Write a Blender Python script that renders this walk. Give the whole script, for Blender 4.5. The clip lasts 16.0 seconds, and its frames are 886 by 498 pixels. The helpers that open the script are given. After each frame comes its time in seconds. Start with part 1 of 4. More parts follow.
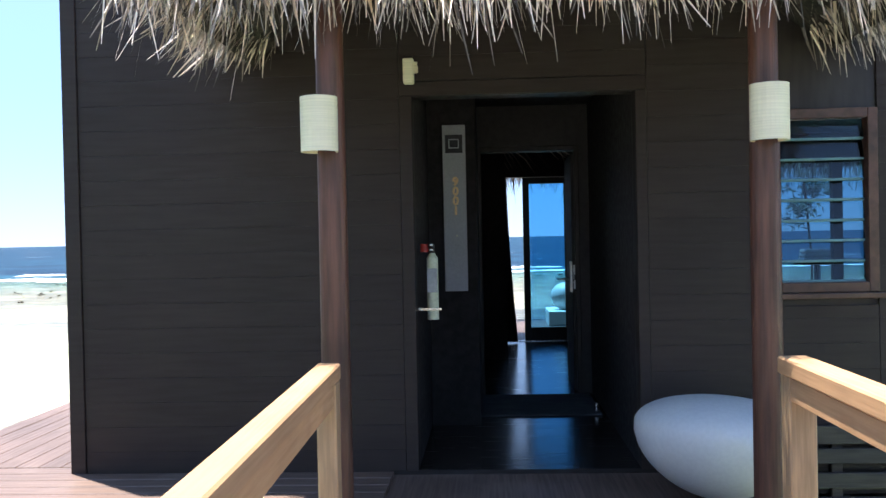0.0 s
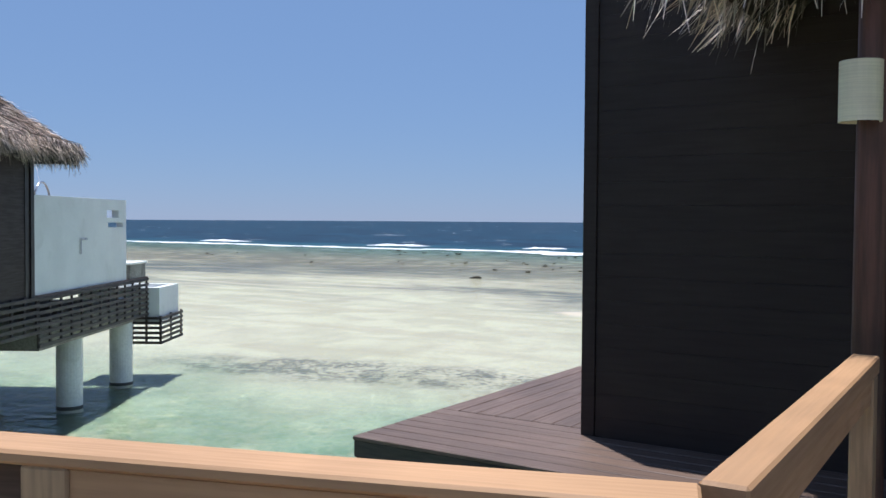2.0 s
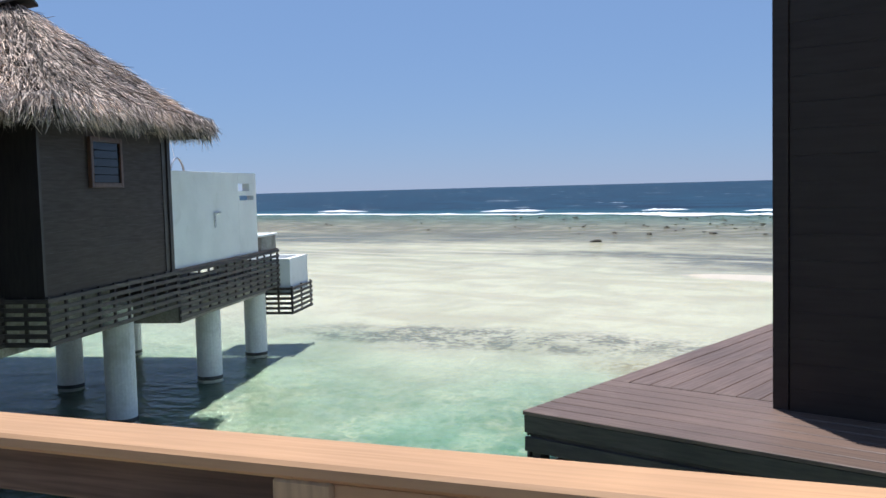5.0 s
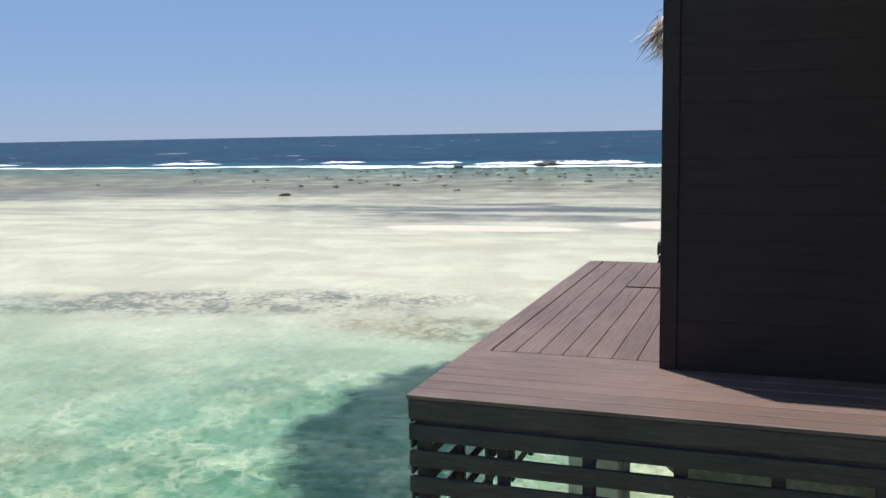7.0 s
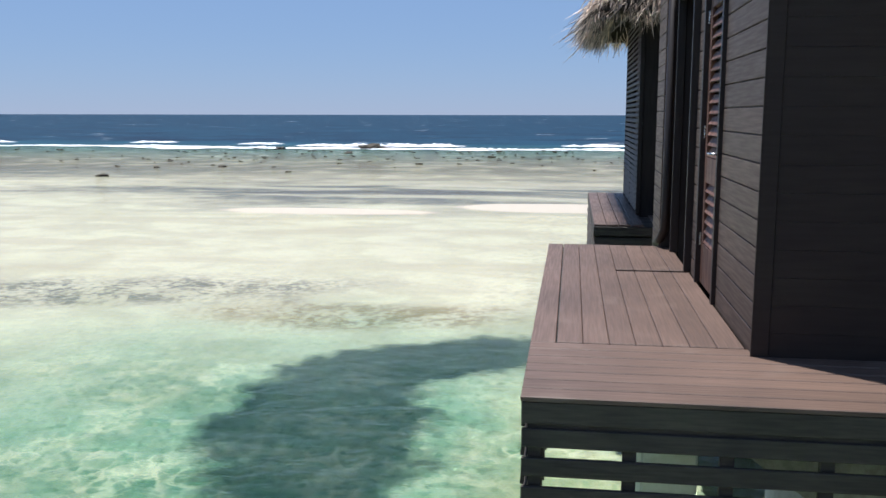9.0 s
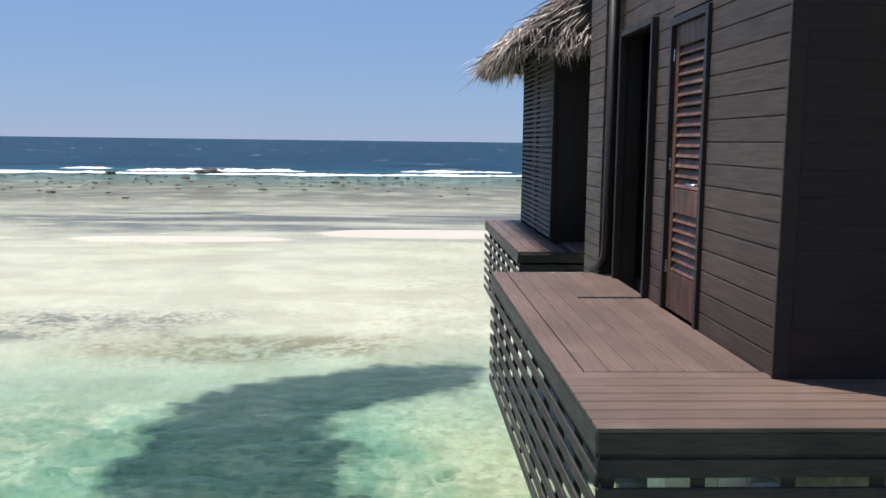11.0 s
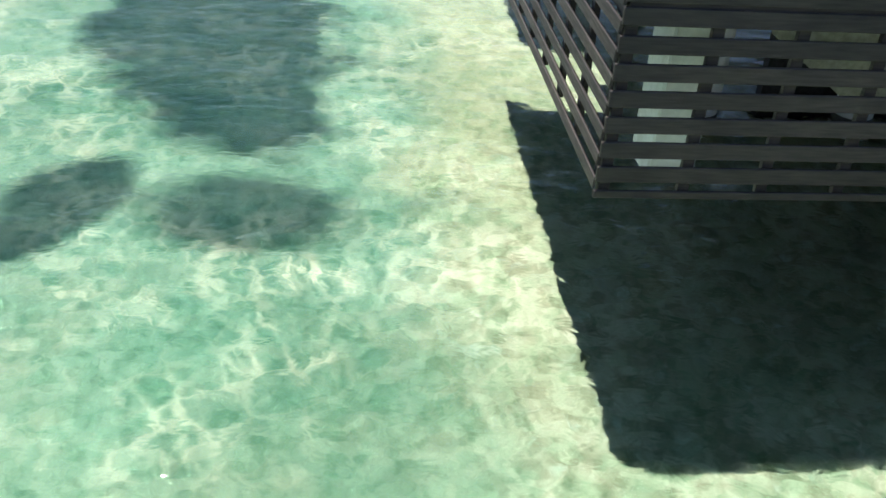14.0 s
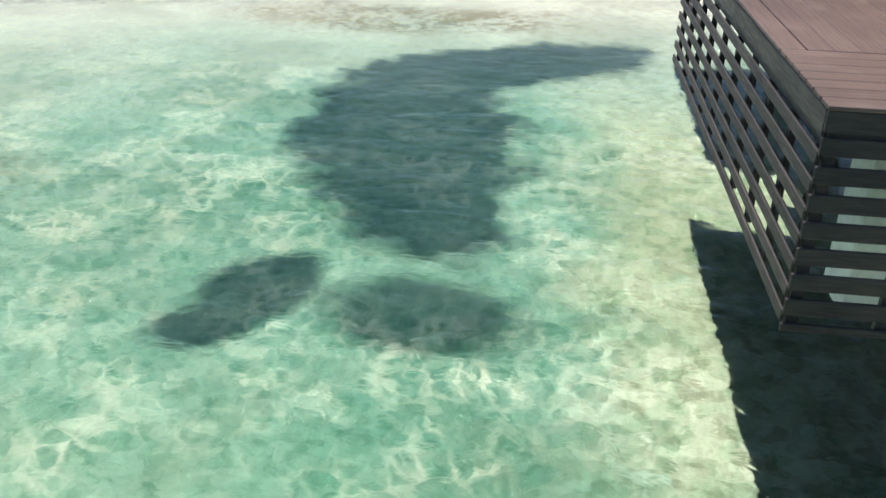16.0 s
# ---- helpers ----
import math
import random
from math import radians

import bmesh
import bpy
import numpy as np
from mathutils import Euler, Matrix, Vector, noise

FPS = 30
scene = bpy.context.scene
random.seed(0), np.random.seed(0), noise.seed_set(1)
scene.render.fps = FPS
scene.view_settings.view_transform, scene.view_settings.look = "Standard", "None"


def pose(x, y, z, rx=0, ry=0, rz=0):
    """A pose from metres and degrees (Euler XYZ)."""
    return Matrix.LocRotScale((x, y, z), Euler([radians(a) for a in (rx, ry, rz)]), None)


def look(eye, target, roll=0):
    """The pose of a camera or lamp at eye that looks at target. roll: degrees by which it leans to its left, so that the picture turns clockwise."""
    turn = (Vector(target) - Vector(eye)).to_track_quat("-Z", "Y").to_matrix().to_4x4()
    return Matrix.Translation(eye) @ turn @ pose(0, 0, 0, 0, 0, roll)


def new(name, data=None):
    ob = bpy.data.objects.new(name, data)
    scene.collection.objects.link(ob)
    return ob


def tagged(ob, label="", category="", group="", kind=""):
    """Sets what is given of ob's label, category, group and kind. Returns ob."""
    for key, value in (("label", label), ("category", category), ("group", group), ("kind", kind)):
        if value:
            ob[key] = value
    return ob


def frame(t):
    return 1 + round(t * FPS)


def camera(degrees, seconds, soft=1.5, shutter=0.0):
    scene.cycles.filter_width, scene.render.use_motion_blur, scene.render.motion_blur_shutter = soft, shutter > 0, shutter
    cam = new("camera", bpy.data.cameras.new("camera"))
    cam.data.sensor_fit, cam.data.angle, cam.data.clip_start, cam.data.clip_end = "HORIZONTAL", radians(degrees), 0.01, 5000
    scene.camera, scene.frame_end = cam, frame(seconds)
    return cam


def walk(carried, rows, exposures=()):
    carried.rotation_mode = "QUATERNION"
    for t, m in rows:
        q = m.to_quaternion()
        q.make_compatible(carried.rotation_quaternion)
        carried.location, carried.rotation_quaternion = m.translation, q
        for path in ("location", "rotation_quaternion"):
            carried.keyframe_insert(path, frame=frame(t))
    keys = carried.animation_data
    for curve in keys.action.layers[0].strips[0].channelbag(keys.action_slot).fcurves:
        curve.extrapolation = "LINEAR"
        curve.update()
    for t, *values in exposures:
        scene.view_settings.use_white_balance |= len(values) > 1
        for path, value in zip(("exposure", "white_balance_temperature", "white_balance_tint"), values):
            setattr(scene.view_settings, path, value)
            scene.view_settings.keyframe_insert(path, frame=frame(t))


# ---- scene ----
cam = camera(52.1, 16.0)

PATH = [
    (0, (2.425, -5.106, 1.319), (2.322, -3.109, 1.294), -1.2),
    (0.5, (2.384, -5.096, 1.313), (2.031, -3.128, 1.277), -1.0),
    (1, (2.352, -5.083, 1.315), (1.78, -3.168, 1.265), -0.7),
    (1.5, (2.333, -5.078, 1.312), (1.5, -3.26, 1.258), -0.4),
    (2, (2.308, -5.092, 1.303), (1.21, -3.421, 1.241), 0.4),
    (2.5, (2.249, -5.116, 1.302), (0.943, -3.603, 1.233), 0.2),
    (3, (2.213, -5.112, 1.294), (0.762, -3.738, 1.218), -0.3),
    (5.5, (1.6, -4.963, 1.272), (0.416, -3.36, 1.101), -2.0),
    (6, (1.273, -4.951, 1.269), (0.237, -3.254, 1.055), -2.2),
    (6.5, (0.906, -4.866, 1.268), (0.036, -3.082, 1.023), -1.5),
    (7, (0.53, -4.834, 1.267), (-0.149, -2.97, 1.014), -1.1),
    (7.5, (0.125, -4.779, 1.257), (-0.496, -2.893, 1.02), -0.9),
    (8, (-0.263, -4.77, 1.247), (-0.813, -2.866, 0.978), -1.5),
    (8.5, (-0.603, -4.755, 1.24), (-1.021, -2.821, 0.945), -1.3),
    (9, (-0.932, -4.669, 1.217), (-1.21, -2.711, 0.923), 0.1),
    (11.5, (-2.101, -4.666, 1.247), (-1.893, -2.69, 1.015), 0.6),
    (12, (-2.131, -4.636, 1.22), (-1.754, -2.708, 0.847), 0.5),
    (12.5, (-2.174, -4.651, 1.187), (-1.65, -2.816, 0.589), -0.4),
    (13, (-2.23, -4.682, 1.151), (-1.739, -2.918, 0.347), 0.1),
    (13.5, (-2.289, -4.69, 1.082), (-1.934, -2.966, 0.133), 2.6),
    (14, (-2.331, -4.736, 1.082), (-2.133, -3.064, 0.001), 4.1),
    (14.5, (-2.303, -4.778, 1.068), (-2.223, -3.134, -0.067), 3.8),
    (15, (-2.332, -4.754, 1.119), (-2.36, -3.114, -0.024), 2.4),
    (15.5, (-2.386, -4.744, 1.094), (-2.496, -3.06, 0.02), 2.9),
    (16, (-2.356, -4.727, 1.148), (-2.544, -2.951, 0.247), 1.7),
]
walk(cam, [(t, look(e, g, r)) for t, e, g, r in PATH],
     exposures=[(0, 1.72, 6200, 12), (0.5, 1.34, 6200, 12), (1, 0.73, 6150, 12), (1.5, 0.42, 6050, 12), (2, 0.20, 5950, 12), (2.5, 0.0, 5900, 12), (3, 0.20, 5900, 12), (5.5, 0.28, 6050, 12), (7, 0.30, 6150, 12), (9.2, 0.34, 6150, 12), (11.5, 0.32, 6150, 12), (12.5, 0.44, 6200, 12), (13, 0.46, 6200, 12), (13.5, 0.70, 6200, 12), (14.5, 0.56, 6250, 12), (15.5, 0.42, 6200, 12), (16, 0.42, 6050, 12)])

# ---- light ----
SUN_TO = Vector((-0.53, 0.42, 3.0)).normalized()
world = bpy.data.worlds.new("world")
scene.world = world
world.use_nodes = True
wn = world.node_tree
sky = wn.nodes.new("ShaderNodeTexSky")
sky.sky_type = "NISHITA"
sky.sun_disc = False
sky.sun_elevation = math.asin(SUN_TO.z)
sky.sun_rotation = math.atan2(SUN_TO.x, SUN_TO.y)
sky.air_density, sky.dust_density, sky.ozone_density = 1.0, 0.0, 3.0
haze = wn.nodes.new("ShaderNodeMix")   # sea haze evens out the clear sky
haze.data_type = "RGBA"
haze.inputs[0].default_value = 0.74
haze.inputs[7].default_value = (2.35, 3.75, 6.5, 1)
wn.links.new(sky.outputs[0], haze.inputs[6])
wn.links.new(haze.outputs[2], wn.nodes["Background"].inputs[0])
wn.nodes["Background"].inputs[1].default_value = 0.079
sun = new("sun", bpy.data.lights.new("sun", "SUN"))
sun.data.energy, sun.data.angle, sun.data.color = 5.0, radians(0.53), (1.0, 0.95, 0.88)
sun.matrix_world = look(SUN_TO * 30, (0, 0, 0))


# ---- materials ----
class Nodes:
    """A small wrapper to write node trees in short lines."""

    def __init__(self, name):
        self.m = bpy.data.materials.new(name)
        self.m.use_nodes = True
        self.t = self.m.node_tree
        self.p = self.t.nodes["Principled BSDF"]
        self.out = self.t.nodes["Material Output"]
        self.pos = self.add("ShaderNodeNewGeometry").outputs["Position"]

    def add(self, kind, **props):
        n = self.t.nodes.new(kind)
        for k, v in props.items():
            if k == "operation":
                n.operation = v
            elif k == "blend_type":
                n.blend_type = v
            elif k == "data_type":
                n.data_type = v
            elif k == "feature":
                n.feature = v
        return n

    def put(self, socket, value):
        if isinstance(value, bpy.types.NodeSocket):
            self.t.links.new(value, socket)
        else:
            socket.default_value = value

    def math(self, op, a, b=0.0, c=None):
        n = self.add("ShaderNodeMath", operation=op)
        self.put(n.inputs[0], a)
        self.put(n.inputs[1], b)
        if c is not None:
            self.put(n.inputs[2], c)
        return n.outputs[0]

    def ramp(self, v, lo, hi, a=0.0, b=1.0):
        n = self.add("ShaderNodeMapRange")
        n.interpolation_type = "SMOOTHSTEP"
        for i, x in enumerate((v, lo, hi, a, b)):
            self.put(n.inputs[i], x)
        return n.outputs[0]

    def mix(self, f, a, b, blend="MIX"):
        n = self.add("ShaderNodeMix", data_type="RGBA", blend_type=blend)
        self.put(n.inputs[0], f)
        for s, v in ((n.inputs[6], a), (n.inputs[7], b)):
            self.put(s, (*v, 1) if isinstance(v, tuple) and len(v) == 3 else v)
        return n.outputs[2]

    def scaled(self, scale, rot=(0, 0, 0), vec=None):
        n = self.add("ShaderNodeMapping")
        self.put(n.inputs[0], vec or self.pos)
        n.inputs["Scale"].default_value = scale if isinstance(scale, tuple) else (scale,) * 3
        n.inputs["Rotation"].default_value = rot
        return n.outputs[0]

    def noise(self, scale, detail=3.0, distort=0.0, vec=None):
        n = self.add("ShaderNodeTexNoise")
        self.put(n.inputs["Vector"], vec or self.pos)
        n.inputs["Scale"].default_value, n.inputs["Detail"].default_value = scale, detail
        n.inputs["Distortion"].default_value = distort
        return n.outputs[0]

    def xyz(self):
        n = self.add("ShaderNodeSeparateXYZ")
        self.put(n.inputs[0], self.pos)
        return n.outputs

    def bump(self, height, strength=0.3, dist=0.02):
        n = self.add("ShaderNodeBump")
        n.inputs["Strength"].default_value, n.inputs["Distance"].default_value = strength, dist
        self.put(n.inputs["Height"], height)
        return n.outputs[0]


def tone(c, k):
    return tuple(min(1.0, x * k) for x in c)


def surface(name, base, rough=0.6, var=0.25, scale=1.5, grain=(40, 40, 40), gvar=0.15, bump=0.15, rand=0.0, island=False, metal=0.0, spec=0.5, stain=None, local=False):
    """A real-surface material: large blotches, fine grain, relief, a tone of its own for each piece."""
    n = Nodes(name)
    if local:
        n.pos = n.add("ShaderNodeTexCoord").outputs["Object"]
    big = n.noise(scale, 4)
    fine = n.noise(1.0, 4, vec=n.scaled(grain))
    col = n.mix(n.ramp(big, 0.3, 0.7), tone(base, 1 - var), tone(base, 1 + var))
    col = n.mix(n.ramp(fine, 0.3, 0.7), col, n.mix(1.0, col, (1 - gvar * 2,) * 3, "MULTIPLY"))
    if stain:
        col = n.mix(n.ramp(n.noise(scale * 2.3, 5, 0.6), 0.56, 0.72, 0, 0.7), col, stain)
    if rand:
        if island:
            r = n.add("ShaderNodeNewGeometry").outputs["Random Per Island"]
        else:
            r = n.add("ShaderNodeObjectInfo").outputs["Random"]
        k = n.ramp(r, 0, 1, 1 - rand, 1 + rand)
        comb = n.add("ShaderNodeCombineColor")
        for i in range(3):
            n.put(comb.inputs[i], k)
        col = n.mix(1.0, col, comb.outputs[0], "MULTIPLY")
    n.put(n.p.inputs["Base Color"], col)
    n.put(n.p.inputs["Roughness"], n.ramp(fine, 0.2, 0.8, max(0.02, rough - 0.1), min(1, rough + 0.1)))
    n.p.inputs["Metallic"].default_value = metal
    n.p.inputs["Specular IOR Level"].default_value = spec
    if bump:
        n.put(n.p.inputs["Normal"], n.bump(fine, bump, 0.01))
    return n.m


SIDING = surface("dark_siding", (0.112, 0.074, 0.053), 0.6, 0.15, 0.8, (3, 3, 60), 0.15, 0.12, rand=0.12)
# darker copy of the side siding: the front's shade is in the colour
SHADED_SIDING = surface("shaded_siding", (0.036, 0.0242, 0.0195), 0.6, 0.12, 0.7, (3, 3, 34), 0.06, 0.04, rand=0.02, spec=0.3)
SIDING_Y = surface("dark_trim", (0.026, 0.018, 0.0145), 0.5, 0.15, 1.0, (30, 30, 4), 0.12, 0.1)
SLAT = surface("dark_slat_wood", (0.060, 0.046, 0.037), 0.6, 0.25, 1.5, (6, 6, 70), 0.2, 0.2, rand=0.15)
DECK_X = surface("deck_board_across", (0.150, 0.096, 0.071), 0.55, 0.15, 1.1, (2.5, 70, 20), 0.14, 0.15, rand=0.10, stain=(0.17, 0.118, 0.092))
DECK_Y = surface("deck_board_along", (0.142, 0.091, 0.069), 0.55, 0.15, 1.1, (70, 2.5, 20), 0.14, 0.15, rand=0.10, stain=(0.17, 0.118, 0.092))
RAW = surface("raw_pine", (0.50, 0.32, 0.17), 0.6, 0.16, 1.6, (70, 70, 5), 0.16, 0.15, rand=0.06, stain=(0.38, 0.22, 0.10), local=True)
# rail pine darkened: the shadow of the cap is put into the colour
SHADED_BOARD = surface("shaded_rail_board", (0.13, 0.075, 0.048), 0.7, 0.25, 2.0, (4, 90, 90), 0.2, 0.15, local=True)
RAW_X = surface("raw_pine_rail", (0.52, 0.295, 0.145), 0.6, 0.16, 1.6, (4, 90, 90), 0.07, 0.08, rand=0.06, stain=(0.42, 0.23, 0.11), local=True)
POST = surface("stained_post_wood", (0.13, 0.052, 0.03), 0.45, 0.3, 2.0, (40, 40, 3), 0.25, 0.2)
FRAME = surface("window_frame_wood", (0.12, 0.055, 0.032), 0.4, 0.3, 2.5, (20, 20, 20), 0.2, 0.15)
DOORWOOD = surface("mahogany_door", (0.17, 0.078, 0.048), 0.55, 0.35, 2.2, (25, 25, 4), 0.22, 0.12, rand=0.2)
CONCRETE = surface("concrete", (0.34, 0.32, 0.28), 0.85, 0.25, 1.4, (25, 25, 25), 0.15, 0.3, stain=(0.16, 0.14, 0.11))
WHITEWALL = surface("white_render", (0.78, 0.79, 0.77), 0.8, 0.05, 1.2, (60, 60, 60), 0.04, 0.12, stain=(0.68, 0.69, 0.66))
PILE = surface("white_pile_coating", (0.74, 0.75, 0.73), 0.65, 0.08, 1.0, (20, 20, 20), 0.06, 0.12, stain=(0.5, 0.5, 0.45))
BLACKBAND = surface("pile_waterline", (0.09, 0.09, 0.08), 0.6, 0.3, 4, (30, 30, 30), 0.2, 0.3)
SHADE = surface("lamp_shade_cream", (0.86, 0.79, 0.56), 0.7, 0.05, 3, (4, 4, 180), 0.06, 0.1)
EGG = surface("white_fibreglass", (0.70, 0.69, 0.66), 0.45, 0.05, 1.5, (50, 50, 50), 0.03, 0.05)
PLATE = surface("grey_sign_panel", (0.40, 0.42, 0.42), 0.5, 0.06, 3, (60, 60, 60), 0.05, 0.05)
BLACK = surface("black_plastic", (0.015, 0.015, 0.016), 0.35, 0.1, 3, (60, 60, 60), 0.05, 0.05)
GOLD = surface("brass_numeral", (0.95, 0.72, 0.36), 0.4, 0.05, 3, (80, 80, 80), 0.06, 0.03, metal=0.0)
SATIN = surface("satin_steel", (0.82, 0.82, 0.81), 0.38, 0.05, 3, (80, 80, 80), 0.06, 0.03, metal=0.9)
PANE_EDGE = surface("ground_glass_edge", (0.16, 0.30, 0.30), 0.35, 0.1, 3, (60, 60, 60), 0.06, 0.03)
STEEL = surface("brushed_steel", (0.62, 0.62, 0.61), 0.25, 0.05, 3, (80, 80, 80), 0.06, 0.05, metal=1.0)
REDPAINT = surface("red_paint", (0.42, 0.03, 0.02), 0.35, 0.1, 4, (40, 40, 40), 0.05, 0.05)
LABELCREAM = surface("cream_label", (0.70, 0.72, 0.52), 0.5, 0.1, 6, (60, 60, 60), 0.08, 0.0)
LABELGREY = surface("grey_label", (0.42, 0.44, 0.45), 0.5, 0.1, 6, (60, 60, 60), 0.08, 0.0)
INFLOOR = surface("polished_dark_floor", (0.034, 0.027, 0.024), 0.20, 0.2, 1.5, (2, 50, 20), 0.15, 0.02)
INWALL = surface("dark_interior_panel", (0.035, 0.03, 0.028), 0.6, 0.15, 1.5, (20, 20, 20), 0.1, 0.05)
MATT = surface("grey_doormat", (0.13, 0.14, 0.145), 0.95, 0.2, 8, (150, 150, 150), 0.3, 0.5)
THATCH = surface("palm_thatch", (0.69, 0.56, 0.46), 0.75, 0.3, 1.2, (30, 30, 30), 0.2, 0.0, rand=0.82, island=True)
# thatch below the blades, darkened to paint the shade in their gaps
THATCH_SHADED = surface("palm_thatch_shaded", (0.07, 0.055, 0.038), 0.95, 0.4, 6, (60, 60, 15), 0.3, 0.4)
RIDGE = surface("ridge_cap", (0.05, 0.043, 0.04), 0.6, 0.2, 3, (30, 30, 30), 0.15, 0.2)
ROCK = surface("reef_rock", (0.10, 0.085, 0.06), 0.9, 0.4, 3, (8, 8, 8), 0.3, 0.6)
FOAM = surface("sea_foam", (0.86, 0.88, 0.89), 0.9, 0.06, 0.8, (3, 3, 3), 0.08, 0.6)
LEAF = surface("dark_leaf", (0.035, 0.06, 0.03), 0.5, 0.3, 4, (30, 30, 30), 0.15, 0.05, rand=0.3, island=True)
# near-black colour stands in for missing light indoors; the curtain shares it
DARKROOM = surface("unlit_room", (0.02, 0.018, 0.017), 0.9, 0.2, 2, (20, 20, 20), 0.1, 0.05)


def glass_material(name, tint, rough=0.02):
    n = Nodes(name)
    tr = n.add("ShaderNodeBsdfTransparent")
    tr.inputs[0].default_value = (*tint, 1)
    gl = n.add("ShaderNodeBsdfGlossy")
    gl.inputs["Roughness"].default_value = rough
    fr = n.add("ShaderNodeFresnel")
    fr.inputs[0].default_value = 1.5
    ms = n.add("ShaderNodeMixShader")
    n.put(ms.inputs[0], fr.outputs[0])
    n.put(ms.inputs[1], tr.outputs[0])
    n.put(ms.inputs[2], gl.outputs[0])
    n.put(n.out.inputs[0], ms.outputs[0])
    return n.m


GLASS = glass_material("door_glass", (0.34, 0.62, 0.80))
LOUVRE_GLASS = glass_material("louvre_glass", (0.26, 0.44, 0.56), 0.03)

WATER_Z = -2.45


def seabed_material():
    n = Nodes("sand_seabed")
    x, y, z = n.xyz()
    warp = n.noise(0.9, 4)
    warp2 = n.noise(3.2, 4)
    # pale coral sand, mottled
    sand = n.mix(n.ramp(n.noise(0.55, 5, 0.5), 0.35, 0.65), (0.57, 0.52, 0.39), (0.70, 0.64, 0.495))
    sand = n.mix(n.math("MULTIPLY", n.ramp(n.noise(5, 4, 0.2), 0.46, 0.7, 0, 0.55), n.ramp(x, -3.2, -1.6, 0.25, 1.0)), sand, (0.34, 0.30, 0.20))
    sand = n.mix(n.ramp(n.noise(16, 3), 0.5, 0.75, 0, 0.5), sand, (0.42, 0.40, 0.30))
    near_x = n.ramp(n.math("ADD", x, n.math("MULTIPLY", warp, 1.6)), -1.7, -0.3, 0.12, 1.0)
    near_x = n.math("MULTIPLY", near_x, n.ramp(n.math("ADD", y, n.math("MULTIPLY", warp, 3.0)), 3.5, 6.5, 1.0, 0.15))
    sand = n.mix(n.math("MULTIPLY", n.ramp(n.noise(6.5, 6, 0.25), 0.42, 0.68, 0, 0.7), near_x), sand, (0.30, 0.265, 0.175))
    sand = n.mix(n.math("MULTIPLY", n.ramp(n.noise(5.0, 4, 0.3), 0.55, 0.72, 0, 0.7), near_x), sand, (0.80, 0.77, 0.66))
    # rubble streaks lying along the shore
    streak = n.noise(1.0, 8, 0.8, vec=n.scaled((0.085, 0.36, 1)))
    far_y = n.math("MULTIPLY", y, 0.943)
    zone = n.ramp(far_y, 20, 32)
    col = n.mix(n.math("MULTIPLY", n.ramp(streak, 0.47, 0.64, 0, 0.5), zone), sand, (0.17, 0.155, 0.13))
    col = n.mix(n.math("MULTIPLY", n.ramp(n.noise(1.0, 5, 0.3, vec=n.scaled((0.12, 0.5, 1))), 0.5, 0.66, 0, 0.6), n.ramp(far_y, 9, 13)), col, (0.50, 0.44, 0.31))
    col = n.mix(n.math("MULTIPLY", n.ramp(far_y, 36, 52), n.ramp(n.noise(0.5, 5), 0.3, 0.6, 0.5, 1.0)), col, (0.19, 0.17, 0.14))

    def bed(cx, cy, rx, ry, rot=0.0, soft=0.16, k=0.9):
        """The cover of one weed bed: an ellipse with a frayed rim."""
        c, s = math.cos(rot), math.sin(rot)
        dx, dy = n.math("SUBTRACT", x, cx), n.math("SUBTRACT", y, cy)
        a = n.math("DIVIDE", n.math("ADD", n.math("MULTIPLY", dx, c), n.math("MULTIPLY", dy, s)), rx)
        b = n.math("DIVIDE", n.math("SUBTRACT", n.math("MULTIPLY", dy, c), n.math("MULTIPLY", dx, s)), ry)
        d = n.math("SQRT", n.math("ADD", n.math("MULTIPLY", a, a), n.math("MULTIPLY", b, b)))
        d = n.math("ADD", d, n.math("MULTIPLY", n.math("SUBTRACT", warp, 0.5), 1.2))
        d = n.math("ADD", d, n.math("MULTIPLY", n.math("SUBTRACT", warp2, 0.5), 0.42))
        return n.ramp(d, 1.0 + soft, 1.0 - soft, 0, k)

    beds = [bed(-4.60, 1.76, 0.50, 0.60, -0.5, 0.26), bed(-4.86, 1.15, 0.48, 0.34, 0.3, 0.3), bed(-3.26, 1.62, 0.80, 0.55, -0.1, 0.42, 0.85),
            # the first of these, weed-coloured, also deepens the neighbour villa's shade
            bed(-10.9, 0.7, 2.6, 1.7, 0.4, 0.35, 0.8), bed(-3.85, 5.44, 1.36, 2.2, 0.3, 0.2), bed(-3.43, 3.7, 0.85, 1.3, 0.2, 0.24),
            bed(-2.76, 9.04, 2.3, 1.0, 0.45, 0.22), bed(-4.15, 7.35, 1.2, 1.4, 0.3, 0.22)]
    cover = beds[0]
    for b in beds[1:]:
        cover = n.math("MAXIMUM", cover, b)
    grey = bed(-11.46, 12.87, 6.0, 1.5, 0.25, 0.5, 0.9)
    brown = n.math("MAXIMUM", bed(-4.65, 11.58, 2.8, 1.0, 0.1, 0.5, 0.95), bed(-8.9, 2.9, 1.5, 0.9, 0.5, 0.5, 0.95))
    dark = bed(-4.33, 38.8, 20, 6.3, 0.03, 0.5, 1.0)
    dark2 = bed(-51.36, 44.84, 26, 6.6, 0.25, 0.6, 1.0)
    rubble = n.math("ADD", n.math("MULTIPLY", n.noise(7.0, 6, 0.2), 0.6), n.math("MULTIPLY", n.noise(1.3, 3, 0.2), 0.4))
    grey = n.math("MULTIPLY", grey, n.ramp(rubble, 0.43, 0.58, 0.1, 1.0))
    col = n.mix(grey, col, (0.16, 0.145, 0.12))
